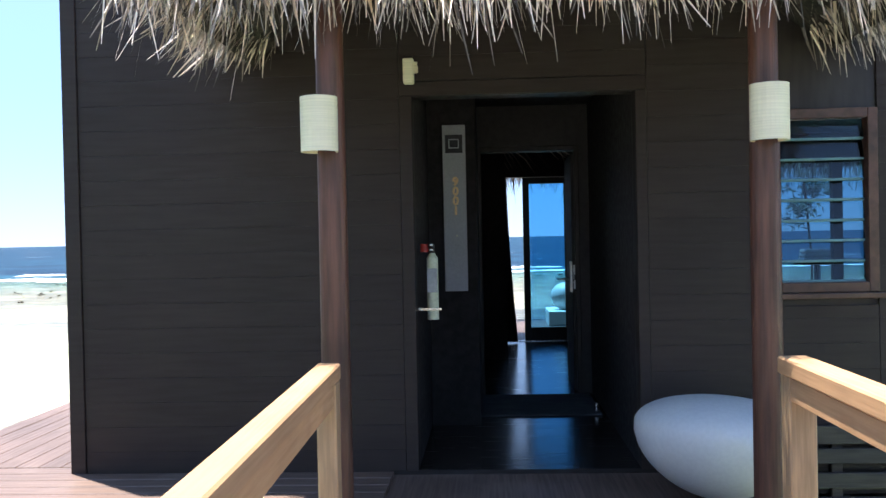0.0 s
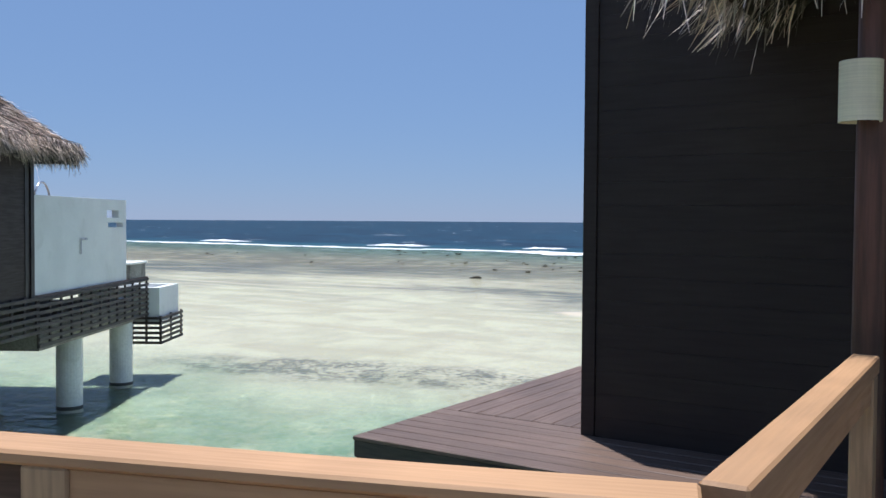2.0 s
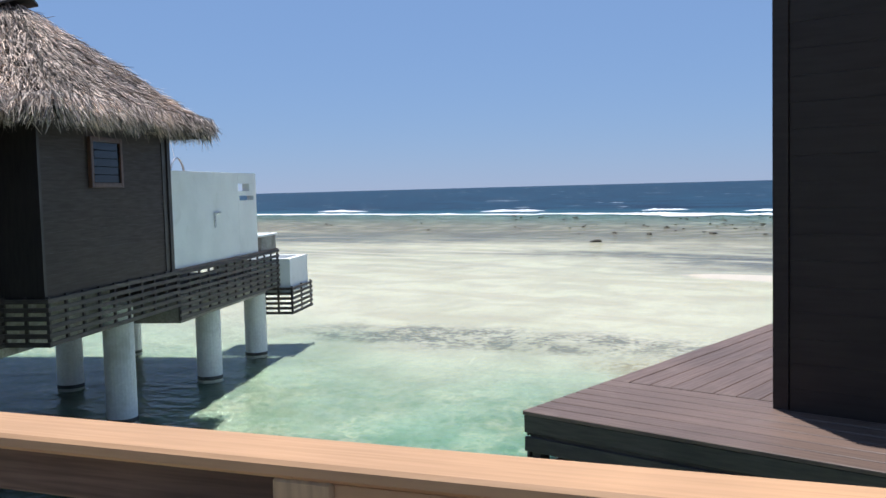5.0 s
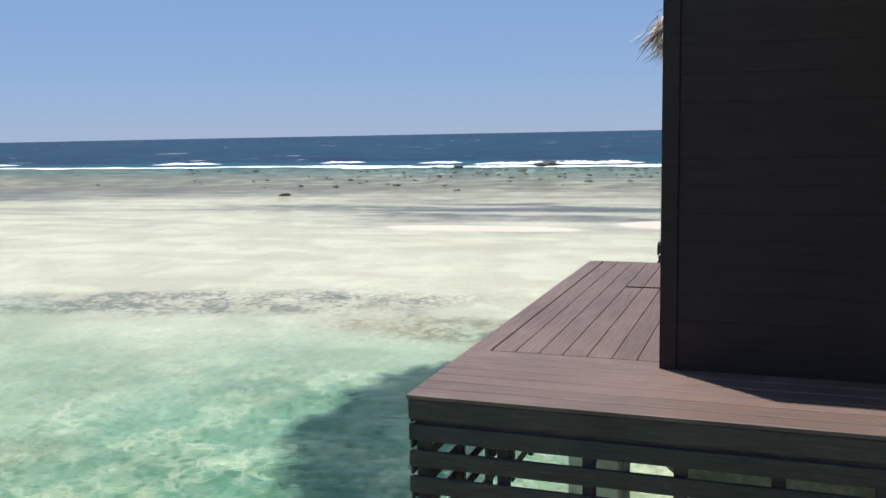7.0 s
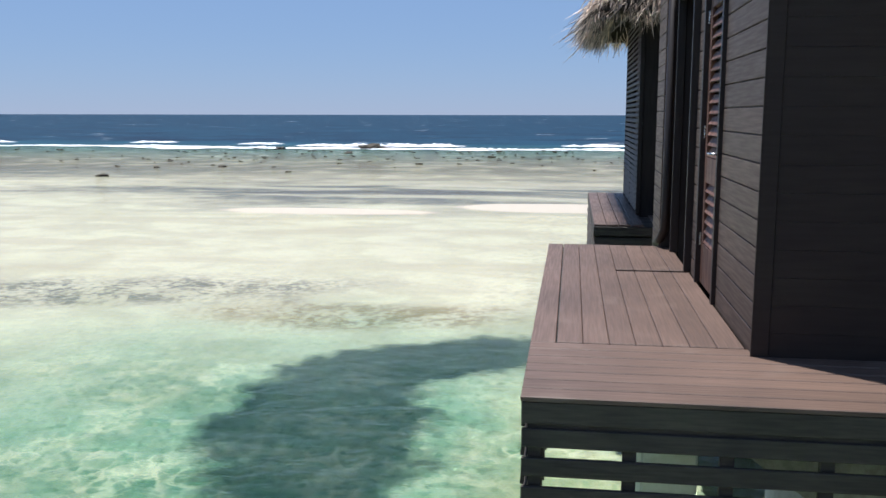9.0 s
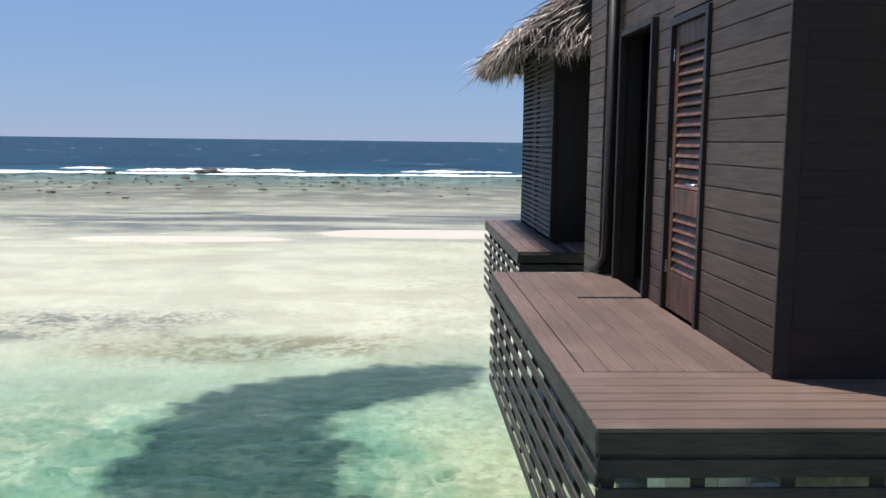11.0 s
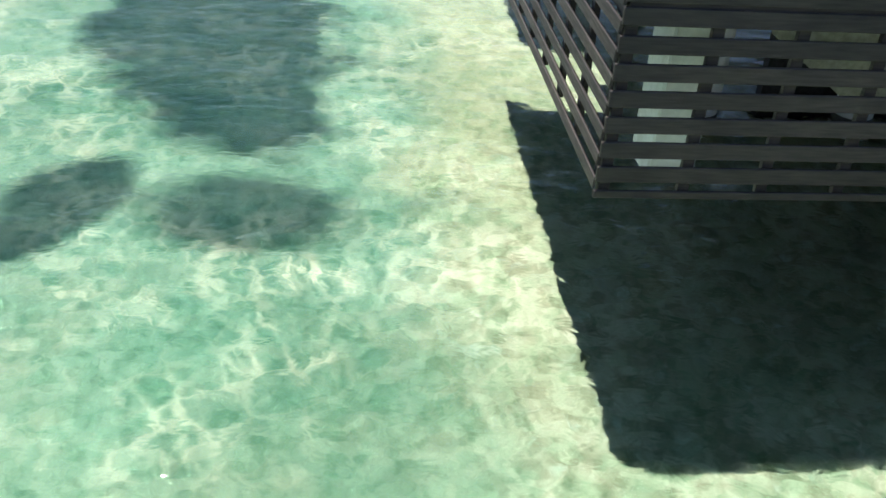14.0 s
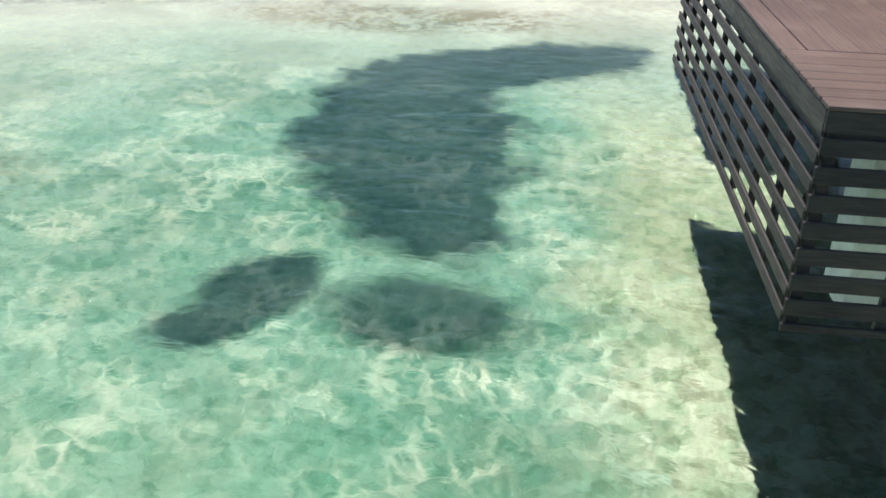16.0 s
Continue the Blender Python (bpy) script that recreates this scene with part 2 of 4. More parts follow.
    col = n.mix(n.math("MULTIPLY", brown, n.ramp(rubble, 0.40, 0.58, 0.1, 1)), col, (0.31, 0.235, 0.135))
    col = n.mix(n.math("MULTIPLY", dark, n.ramp(streak, 0.36, 0.56, 0.25, 1)), col, (0.14, 0.13, 0.12))
    col = n.mix(n.math("MULTIPLY", dark2, n.ramp(streak, 0.35, 0.55, 0.4, 1)), col, (0.15, 0.15, 0.14))
    col = n.mix(cover, col, n.mix(n.ramp(warp2, 0.3, 0.7), (0.042, 0.066, 0.062), (0.07, 0.10, 0.088)))
    col = n.mix(n.math("MULTIPLY", n.ramp(z, WATER_Z - 0.03, WATER_Z + 0.02), n.ramp(y, 20, 24)), col, (0.68, 0.60, 0.47))
    n.put(n.p.inputs["Base Color"], n.mix(1.0, col, (0.685, 0.70, 0.74), "MULTIPLY"))
    n.p.inputs["Roughness"].default_value = 0.95
    n.p.inputs["Specular IOR Level"].default_value = 0.1
    n.put(n.p.inputs["Normal"], n.bump(n.noise(6, 5), 0.6, 0.08))
    return n.m


def water_surface_material():
    """The rippled surface: real refraction and reflection, opaque blue where the sea is deep."""
    n = Nodes("sea_water")
    x, y, z = n.xyz()
    chop = n.noise(1.0, 2, 0.7, vec=n.scaled((1.2, 1.8, 1)))
    ripple = n.noise(1.0, 2, 0.6, vec=n.scaled((4.6, 6.0, 1), (0, 0, 0.35)))
    swell = n.noise(1.0, 3, 0.3, vec=n.scaled((0.06, 0.3, 1)))
    height = n.math("ADD", n.math("MULTIPLY", chop, 0.5), n.math("MULTIPLY", ripple, 0.25))
    height = n.math("ADD", height, n.math("MULTIPLY", n.math("MULTIPLY", swell, n.ramp(y, 66, 120)), 6.0))
    normal = n.bump(height, 0.9, 0.13)
    rf = n.add("ShaderNodeBsdfRefraction")
    rf.inputs["Roughness"].default_value = 0.0
    rf.inputs["IOR"].default_value = 1.33
    n.put(rf.inputs["Normal"], normal)
    gl = n.add("ShaderNodeBsdfGlossy")
    gl.inputs["Roughness"].default_value = 0.04
    n.put(gl.inputs["Normal"], normal)
    fr = n.add("ShaderNodeFresnel")
    fr.inputs[0].default_value = 1.33
    n.put(fr.inputs["Normal"], normal)
    ms = n.add("ShaderNodeMixShader")
    n.put(ms.inputs[0], n.math("MULTIPLY", n.math("MINIMUM", fr.outputs[0], 0.5), n.ramp(y, 30, 55, 0.52, 0.26)))
    n.put(ms.inputs[1], rf.outputs[0])
    n.put(ms.inputs[2], gl.outputs[0])
    # open sea beyond the reef
    caps = n.ramp(n.noise(1.0, 5, 0.3, vec=n.scaled((0.09, 0.22, 1))), 0.68, 0.73)
    wave = n.math("ADD", n.math("MULTIPLY", swell, 0.5), n.math("MULTIPLY", n.noise(1.0, 4, 0.4, vec=n.scaled((0.16, 0.5, 1))), 0.5))
    tone_sea = n.mix(n.ramp(wave, 0.40, 0.60), (0.0015, 0.014, 0.036), (0.010, 0.050, 0.088))
    tone_sea = n.mix(n.ramp(n.math("ADD", y, n.math("MULTIPLY", n.noise(0.04, 3), 20)), 100, 128), (0.012, 0.075, 0.11), tone_sea)
    n.put(n.p.inputs["Base Color"], n.mix(caps, tone_sea, (0.8, 0.82, 0.84)))
    n.p.inputs["Roughness"].default_value = 0.6
    n.p.inputs["Specular IOR Level"].default_value = 0.12
    n.put(n.p.inputs["Normal"], normal)
    deep = n.ramp(n.math("ADD", y, n.math("MULTIPLY", n.noise(0.05, 3), 24)), 96, 115)
    ms2 = n.add("ShaderNodeMixShader")
    n.put(ms2.inputs[0], deep)
    n.put(ms2.inputs[1], ms.outputs[0])
    n.put(ms2.inputs[2], n.p.outputs[0])
    n.put(n.out.inputs[0], ms2.outputs[0])
    return n.m


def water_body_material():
    """The green absorption of the water, with a sunlight net painted into its tint."""
    n = Nodes("sea_water_body")
    x, y, z = n.xyz()

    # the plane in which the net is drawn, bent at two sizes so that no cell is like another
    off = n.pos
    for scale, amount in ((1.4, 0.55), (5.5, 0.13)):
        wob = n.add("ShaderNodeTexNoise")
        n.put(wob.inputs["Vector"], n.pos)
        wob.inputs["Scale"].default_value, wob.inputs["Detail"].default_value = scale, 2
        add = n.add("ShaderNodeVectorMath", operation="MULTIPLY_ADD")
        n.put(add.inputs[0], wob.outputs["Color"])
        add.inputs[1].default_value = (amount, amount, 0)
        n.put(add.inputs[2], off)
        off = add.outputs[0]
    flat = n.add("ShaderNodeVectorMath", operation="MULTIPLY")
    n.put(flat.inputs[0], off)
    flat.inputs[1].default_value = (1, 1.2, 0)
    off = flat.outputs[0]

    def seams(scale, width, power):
        """Painted bright seams of a cell net, like light between wavelets."""
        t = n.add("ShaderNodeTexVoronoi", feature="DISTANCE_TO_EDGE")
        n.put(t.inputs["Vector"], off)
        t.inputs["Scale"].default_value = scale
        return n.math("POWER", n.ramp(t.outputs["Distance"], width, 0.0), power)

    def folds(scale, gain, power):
        """Painted loose bright strands, like crossing folds of light."""
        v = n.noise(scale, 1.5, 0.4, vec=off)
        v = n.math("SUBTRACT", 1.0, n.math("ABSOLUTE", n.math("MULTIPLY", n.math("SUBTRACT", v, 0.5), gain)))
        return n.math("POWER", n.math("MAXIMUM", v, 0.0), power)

    # strands and soft lumps of gathered sunlight, drawn from noise into the tint
    painted_web = n.math("MAXIMUM", n.math("MULTIPLY", seams(3.4, 0.24, 2.0), n.ramp(n.noise(1.1, 2), 0.40, 0.60, 0.3, 1.0)), n.math("MULTIPLY", folds(3.6, 8.0, 1.5), n.ramp(n.noise(1.8, 2), 0.40, 0.62, 0.25, 1.0)))
    painted_lump = n.math("MULTIPLY", n.ramp(n.noise(3.4, 4, 1.1), 0.45, 0.68), 0.5)
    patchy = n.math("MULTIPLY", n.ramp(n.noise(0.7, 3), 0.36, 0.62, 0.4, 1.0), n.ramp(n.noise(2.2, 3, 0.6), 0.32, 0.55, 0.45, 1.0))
    painted_light = n.math("MULTIPLY", n.math("MAXIMUM", painted_web, painted_lump), patchy)
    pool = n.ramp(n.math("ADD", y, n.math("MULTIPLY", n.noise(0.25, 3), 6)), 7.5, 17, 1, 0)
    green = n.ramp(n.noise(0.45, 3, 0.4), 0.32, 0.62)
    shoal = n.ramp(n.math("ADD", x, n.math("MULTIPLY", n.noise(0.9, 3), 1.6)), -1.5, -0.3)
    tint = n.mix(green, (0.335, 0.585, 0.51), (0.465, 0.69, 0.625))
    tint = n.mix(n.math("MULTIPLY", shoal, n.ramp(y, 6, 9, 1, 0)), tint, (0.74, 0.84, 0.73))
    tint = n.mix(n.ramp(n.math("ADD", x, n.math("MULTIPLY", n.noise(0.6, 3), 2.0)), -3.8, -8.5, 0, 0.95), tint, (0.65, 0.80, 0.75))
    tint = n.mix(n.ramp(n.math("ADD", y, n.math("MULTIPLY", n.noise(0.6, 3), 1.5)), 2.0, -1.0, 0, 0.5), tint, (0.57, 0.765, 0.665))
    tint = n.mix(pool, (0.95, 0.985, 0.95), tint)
    # darker cells between the painted light, also put into the tint
    painted_dim = n.math("MULTIPLY", n.math("MAXIMUM", n.ramp(n.noise(3.0, 3, 0.8), 0.50, 0.68, 0, 0.5), n.ramp(n.noise(7.5, 3, 1.0), 0.48, 0.64, 0, 0.75)), pool)
    tint = n.mix(painted_dim, tint, n.mix(1.0, tint, (0.68, 0.81, 0.75), "MULTIPLY"))
    tint = n.mix(n.math("MULTIPLY", painted_light, n.ramp(pool, 0, 1, 0.3, 1)), tint, n.mix(0.9, tint, (0.93, 1.0, 0.93)))
    tint = n.mix(n.ramp(y, 57, 92), tint, (0.55, 0.80, 0.82))
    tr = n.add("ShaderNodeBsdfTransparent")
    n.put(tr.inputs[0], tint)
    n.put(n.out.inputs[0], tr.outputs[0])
    return n.m


SEABED = seabed_material()
WATER = water_surface_material()
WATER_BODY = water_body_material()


# ---- mesh helpers ----
def mesh_from(name, bm):
    me = bpy.data.meshes.new(name)
    bm.normal_update()
    bm.to_mesh(me)
    bm.free()
    return me


def part(name, bm, material, parent=None, label="", m=None):
    """Links a bmesh (or a mesh) as one object, under a thing where one is given."""
    me = bm if isinstance(bm, bpy.types.Mesh) else mesh_from(name, bm)
    if not me.materials:
        me.materials.append(material)
    ob = new(name, me)
    if parent:
        ob.parent = parent
    if m is not None:
        ob.matrix_basis = m
    if label:
        tagged(ob, label)
    return ob


def thing(name, label, category, m=None, group="", kind=""):
    ob = new(name)
    ob.empty_display_size = 0.1
    if m is not None:
        ob.matrix_basis = m
    return tagged(ob, label, category, group, kind)


def add_box(bm, lo, hi, bevel=0.0):
    g = bmesh.ops.create_cube(bm, size=1.0)
    size = [hi[i] - lo[i] for i in range(3)]
    mid = [(hi[i] + lo[i]) / 2 for i in range(3)]
    bmesh.ops.transform(bm, matrix=Matrix.Translation(mid) @ Matrix.Diagonal((*size, 1)), verts=g["verts"])
    if bevel:
        edges = {e for v in g["verts"] for e in v.link_edges}
        bmesh.ops.bevel(bm, geom=list(edges), offset=bevel, segments=1, affect="EDGES")
    return bm


def box(lo, hi, bevel=0.0):
    return add_box(bmesh.new(), lo, hi, bevel)


def boxes(*pairs, bevel=0.0):
    bm = bmesh.new()
    for lo, hi in pairs:
        add_box(bm, lo, hi, bevel)
    return bm


def add_cyl(bm, p, r, h, seg=24, r2=None, m=None):
    g = bmesh.ops.create_cone(bm, cap_ends=True, segments=seg, radius1=r, radius2=r if r2 is None else r2, depth=h)
    t = Matrix.Translation((p[0], p[1], p[2] + h / 2)) if m is None else m
    bmesh.ops.transform(bm, matrix=t, verts=g["verts"])
    return bm


def cyl(p, r, h, seg=24, r2=None):
    return add_cyl(bmesh.new(), p, r, h, seg, r2)


def tube(points, r, seg=10):
    """A round bar swept along a line of points."""
    bm = bmesh.new()
    rings = []
    for i, p in enumerate(points):
        p = Vector(p)
        d = (Vector(points[min(i + 1, len(points) - 1)]) - Vector(points[max(i - 1, 0)])).normalized()
        a = d.orthogonal().normalized() if not rings else (rings[-1][1] - d * rings[-1][1].dot(d)).normalized()
        b = d.cross(a)
        rings.append(([bm.verts.new(p + (a * math.cos(k * math.tau / seg) + b * math.sin(k * math.tau / seg)) * r) for k in range(seg)], a))
    for (u, _), (v, _) in zip(rings, rings[1:]):
        for k in range(seg):
            bm.faces.new((u[k], u[(k + 1) % seg], v[(k + 1) % seg], v[k]))
    bm.faces.new(rings[0][0][::-1])
    bm.faces.new(rings[-1][0])
    for f in bm.faces:
        f.smooth = True
    return bm


PIECES = {}


def piece(name, size, material, parent, at, rz=0.0, bevel=0.004, tilt=0.0):
    """One board, slat or strip; alike ones share a mesh. The place is its centre."""
    key = (name, tuple(round(s, 3) for s in size), material.name)
    if key not in PIECES:
        h = [s / 2 for s in size]
        PIECES[key] = mesh_from(name, box([-a for a in h], h, bevel))
        PIECES[key].materials.append(material)
    ob = new(name, PIECES[key])
    ob.parent = parent
    ob.matrix_basis = pose(*at, tilt, 0, rz)
    return ob


rng = np.random.default_rng(7)


def blades_mesh(name, roots, tips, widths, sag=0.25):
    """Many dry palm blades, each a bent tapering strip of two quads."""
    roots, tips, widths = np.asarray(roots), np.asarray(tips), np.asarray(widths)
    d = tips - roots
    ln = np.linalg.norm(d, axis=1, keepdims=True)
    ref = rng.normal(size=d.shape)
    side = np.cross(d, ref)
    side /= np.linalg.norm(side, axis=1, keepdims=True) + 1e-9
    side *= widths[:, None] / 2
    mid = roots + d * 0.55 + np.array([0, 0, 1.0]) * ln * sag * 0.25 + rng.normal(size=d.shape) * ln * 0.03
    v = np.stack([roots - side, roots + side, mid + side * 0.85, mid - side * 0.85, tips + side * 0.2, tips - side * 0.2], 1).reshape(-1, 3)
    base = np.arange(len(roots))[:, None] * 6
    f = np.concatenate([base + [0, 1, 2, 3], base + [3, 2, 4, 5]], 0)
    me = bpy.data.meshes.new(name)
    me.from_pydata(v.tolist(), [], f.tolist())
    return me


def thatch_blades(planes, eaves, density, length=0.34, fringe=160, droop=0.32, width=0.014):
    """Blades lying on sloping roof planes (eave a, eave b, top c, top d) and hanging from eaves (a, b, outward)."""
    roots, tips = [], []
    for a, b, c, d in planes:
        a, b, c, d = (np.array(q, float) for q in (a, b, c, d))
        area = (np.linalg.norm(b - a) + np.linalg.norm(c - d)) / 2 * np.linalg.norm((c + d) / 2 - (a + b) / 2)
        k = int(area * density)
        wide, thin = np.linalg.norm(b - a), np.linalg.norm(c - d)
        u, w = rng.random(k), rng.random(k)
        keep = rng.random(k) < ((1 - w) * wide + w * thin) / max(wide, thin)
        u, w = u[keep][:, None], w[keep][:, None]
        lo, hi = a + (b - a) * u, d + (c - d) * u
        p = lo + (hi - lo) * w
        down = (lo - hi) / np.linalg.norm(lo - hi, axis=1, keepdims=True)
        nrm = np.cross(b - a, d - a)
        nrm = nrm / np.linalg.norm(nrm)
        if nrm[2] < 0:
            nrm = -nrm
        clump = np.array([noise.noise(Vector(q) * 1.7) for q in p])[:, None]
        ln = length * rng.uniform(0.6, 1.35, (len(p), 1))
        way = down + rng.normal(size=p.shape) * 0.17 + nrm * rng.uniform(-0.02, 0.13, (len(p), 1)) + clump * 0.12 * (b - a) / np.linalg.norm(b - a)
        roots.append(p + nrm * (0.02 + 0.04 * clump + rng.random((len(p), 1)) * 0.03))
        tips.append(roots[-1] + way * ln)
    for a, b, o in eaves:
        a, b, o = (np.array(q, float) for q in (a, b, o))
        k = int(np.linalg.norm(b - a) * fringe)
        u = rng.random((k, 1))
        p = a + (b - a) * u + o * rng.uniform(-0.26, 0.06, (k, 1)) + np.array([0, 0, 1.0]) * rng.uniform(-0.03, 0.20, (k, 1))
        clump = np.array([noise.noise(Vector(q) * 2.6) for q in p])[:, None]
        ln = droop * rng.uniform(0.45, 1.15, (k, 1)) * (1 + 0.5 * clump) + (rng.random((k, 1)) < 0.06) * rng.uniform(0.05, 0.16, (k, 1))
        way = o * rng.uniform(0.10, 0.75, (k, 1)) + np.array([0, 0, -1.0]) + (b - a) / np.linalg.norm(b - a) * (rng.normal(size=(k, 1)) * 0.24 + clump * 0.3)
        roots.append(p)
        tips.append(p + way / np.linalg.norm(way, axis=1, keepdims=True) * ln)
    roots, tips = np.concatenate(roots), np.concatenate(tips)
    return blades_mesh("thatch_blades", roots, tips, width * rng.uniform(0.5, 1.4, len(roots)))


def roof_body(planes, thick=0.16):
    """The packed thatch under the blades: each plane as a thick slab, ends closed."""
    bm = bmesh.new()
    for quad in planes:
        pts = [Vector(q) for q in quad]
        if (pts[2] - pts[3]).length < 0.02:
            pts = pts[:3]
        nrm = (pts[1] - pts[0]).cross(pts[-1] - pts[0]).normalized()
        if nrm.z < 0:
            nrm = -nrm
        up = [bm.verts.new(p) for p in pts]
        dn = [bm.verts.new(p - nrm * thick) for p in pts]
        bm.faces.new(up)
        bm.faces.new(dn[::-1])
        for i in range(len(pts)):
            j = (i + 1) % len(pts)
            bm.faces.new((up[i], dn[i], dn[j], up[j]))
    bmesh.ops.recalc_face_normals(bm, faces=bm.faces)
    return bm


# ---- sea and seabed ----
def grid_sheet(xs, ys, height):
    v = [(x, y, height(x, y)) for y in ys for x in xs]
    w = len(xs)
    f = [(j * w + i, j * w + i + 1, (j + 1) * w + i + 1, (j + 1) * w + i) for j in range(len(ys) - 1) for i in range(w - 1)]
    me = bpy.data.meshes.new("sheet")
    me.from_pydata(v, [], f)
    for p in me.polygons:
        p.use_smooth = True
    return me


def smooth(v, a, b):
    t = min(1.0, max(0.0, (v - a) / (b - a)))
    return t * t * (3 - 2 * t)


def bar(x, y, cx, cy, rx, ry):
    return max(0.0, 1 - ((x - cx) / rx) ** 2 - ((y - cy) / ry) ** 2)


def bed_height(x, y):
    z = -2.84 + 0.16 * smooth(y, 8, 17) + 0.10 * smooth(y, 17, 40) - 6.0 * smooth(y, 101, 135)
    z += 0.07 * noise.noise(Vector((x * 0.5, y * 0.5, 0))) * (1 - 0.7 * smooth(y, 10, 20))
    z += 0.24 * bar(x, y, -10.3, 28.8, 6.0, 1.6) ** 0.5 + 0.24 * bar(x, y, -0.9, 31.2, 6.2, 2.4) ** 0.5
    return z


def spread(fine, coarse):
    return sorted(set(fine) | set(coarse))


XS = spread([round(-30 + i * 0.5, 2) for i in range(85)], list(range(-120, -30, 6)) + list(range(18, 80, 6)) + [-3000, -1200, -500, -250, 160, 400, 1200, 3000])
YS = spread([round(-12 + i * 0.5, 2) for i in range(95)], list(range(36, 140, 4)) + [-3000, -600, -150, -60, -30, 200, 400, 900, 2000, 4500])
tagged(part("seabed", grid_sheet(XS, YS, bed_height), SEABED), "pale coral sand seabed with dark weed beds", "seabed", kind="structure")
water = part("water", grid_sheet([-3000, -300, 0, 300, 3000], [-3000, -50, 50, 150, 600, 4500], lambda x, y: WATER_Z), WATER)
water.visible_shadow = False   # the daylight passes the surface and is tinted by the body below it
tagged(water, "clear rippled turquoise sea water deepening to blue", "water", kind="structure")
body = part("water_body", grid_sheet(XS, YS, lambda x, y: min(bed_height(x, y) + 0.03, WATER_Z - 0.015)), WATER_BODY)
tagged(body, "clear green lagoon water over the sand, sunlight net painted in", "water", kind="structure")


def rock_bm(seed, r):
    bm = bmesh.new()
    bmesh.ops.create_icosphere(bm, subdivisions=2, radius=r)
    for v in bm.verts:
        k = 1 + 0.75 * noise.noise(v.co / r * 1.3 + Vector((seed * 3.1, 0, 0)))
        v.co = Vector((v.co.x * k * 1.7, v.co.y * k, v.co.z * k * 0.42))
    return bm


# coral heads that stand out of the shallow water on the reef
rocks = bmesh.new()
rr = random.Random(5)
for i in range(230):
    x = rr.choice([rr.uniform(-70, 22), rr.gauss(-8, 7), rr.gauss(-26, 6)])
    y = rr.choice([rr.gauss(60, 6), rr.gauss(66, 6), rr.gauss(75, 4)])
    r = rr.uniform(0.035, 0.13) * (1.7 if rr.random() < 0.12 else 1)
    b = rock_bm(i, r)
    me_tmp = mesh_from("tmp", b)
    me_tmp.transform(pose(x * 1.1, y * 1.1, WATER_Z + r * 0.28, 0, 0, rr.uniform(0, 360)))
    rocks.from_mesh(me_tmp)
    bpy.data.meshes.remove(me_tmp)
tagged(part("reef_rocks", rocks, ROCK), "dark coral rocks breaking the shallow reef water", "rocks", kind="stuff")
for x, y, r in ((-26.5, 49.3, 0.2), (-22.8, 50.8, 0.2), (-20.0, 82, 0.8), (-28.5, 80, 0.45)):
    tagged(part("coral_rock", rock_bm(x, r), ROCK, m=pose(x * 1.1, y * 1.1, WATER_Z + r * 0.25, 0, 0, x * 9)), "dark coral rock standing in shallow water", "rock", "coral heads")


def breaker(x0, x1, y, h, seed):
    """A rolling white surf line: a lumpy ridge with a flat wash in front."""
    bm = bmesh.new()
    rows = []
    cnt = int((x1 - x0) / 0.3)
    for i in range(cnt + 1):
        x = x0 + (x1 - x0) * i / cnt
        end = min(1.0, min(i, cnt - i) / (0.12 * cnt))
        k = end * (0.3 + 1.1 * abs(noise.noise(Vector((x * 0.22, seed, 0)))) + 0.45 * abs(noise.noise(Vector((x * 0.9, seed, 3)))) + 0.5 * noise.noise(Vector((x * 2.3, seed, 5))))
        yy = y + 1.6 * noise.noise(Vector((x * 0.05, seed, 7)))
        w = 0.6 + (4.5 * abs(noise.noise(Vector((x * 0.13, seed, 9)))) + 1.6 * abs(noise.noise(Vector((x * 0.8, seed, 9))))) * end
        h_ = h * 0.36
        prof = ((-w - 0.5, 0.02), (-w * 0.6, 0.10 * k), (-0.5, h_ * 0.55 * k), (0.0, h_ * k), (0.6, h_ * 0.6 * k), (1.3, 0.02))
        rows.append([bm.verts.new((x, yy + a, WATER_Z + 0.02 + b + 0.05 * k * noise.noise(Vector((x * 2, a * 2, seed))))) for a, b in prof])
    for u, v in zip(rows, rows[1:]):
        for j in range(5):
            bm.faces.new((u[j], v[j], v[j + 1], u[j + 1]))
    for f in bm.faces:
        f.smooth = True
    return bm


for x0, x1, y, h in ((-120, -82, 84, 0.45), (-84, -58, 83, 0.4), (-60, -38, 85, 0.5), (-44, -14, 82, 0.6), (-30, -12, 90, 1.2), (-16, 12, 83, 0.7),
                     (-2, 10, 93, 0.7), (10, 46, 84, 0.5), (-75, -66, 95, 0.7), (-52, -47, 98, 0.8), (-110, -100, 96, 0.7), (-38, -33, 94, 0.7)):
    tagged(part("breaking_wave", breaker(x0 * 1.1, x1 * 1.1, y * 1.1, h, x0), FOAM), "white surf breaking along the reef edge", "wave", "surf line")

# ---- unseen wooded shore behind the walkway, added to cut low sky light ----
def shore_bm():
    """A low sandy bank that rises out of the water."""
    bm = bmesh.new()
    rows = []
    for k in range(41):
        x = -100 + k * 5
        sway = 2.5 * noise.noise(Vector((x * 0.05, 2, 0)))
        rows.append([bm.verts.new((x, -24 - d + sway, WATER_Z + h)) for d, h in ((0, -0.5), (3, 0.25), (8, 0.8), (40, 1.2))])
    for a, b in zip(rows, rows[1:]):
        for k in range(3):
            bm.faces.new((a[k], a[k + 1], b[k + 1], b[k]))
    return bm


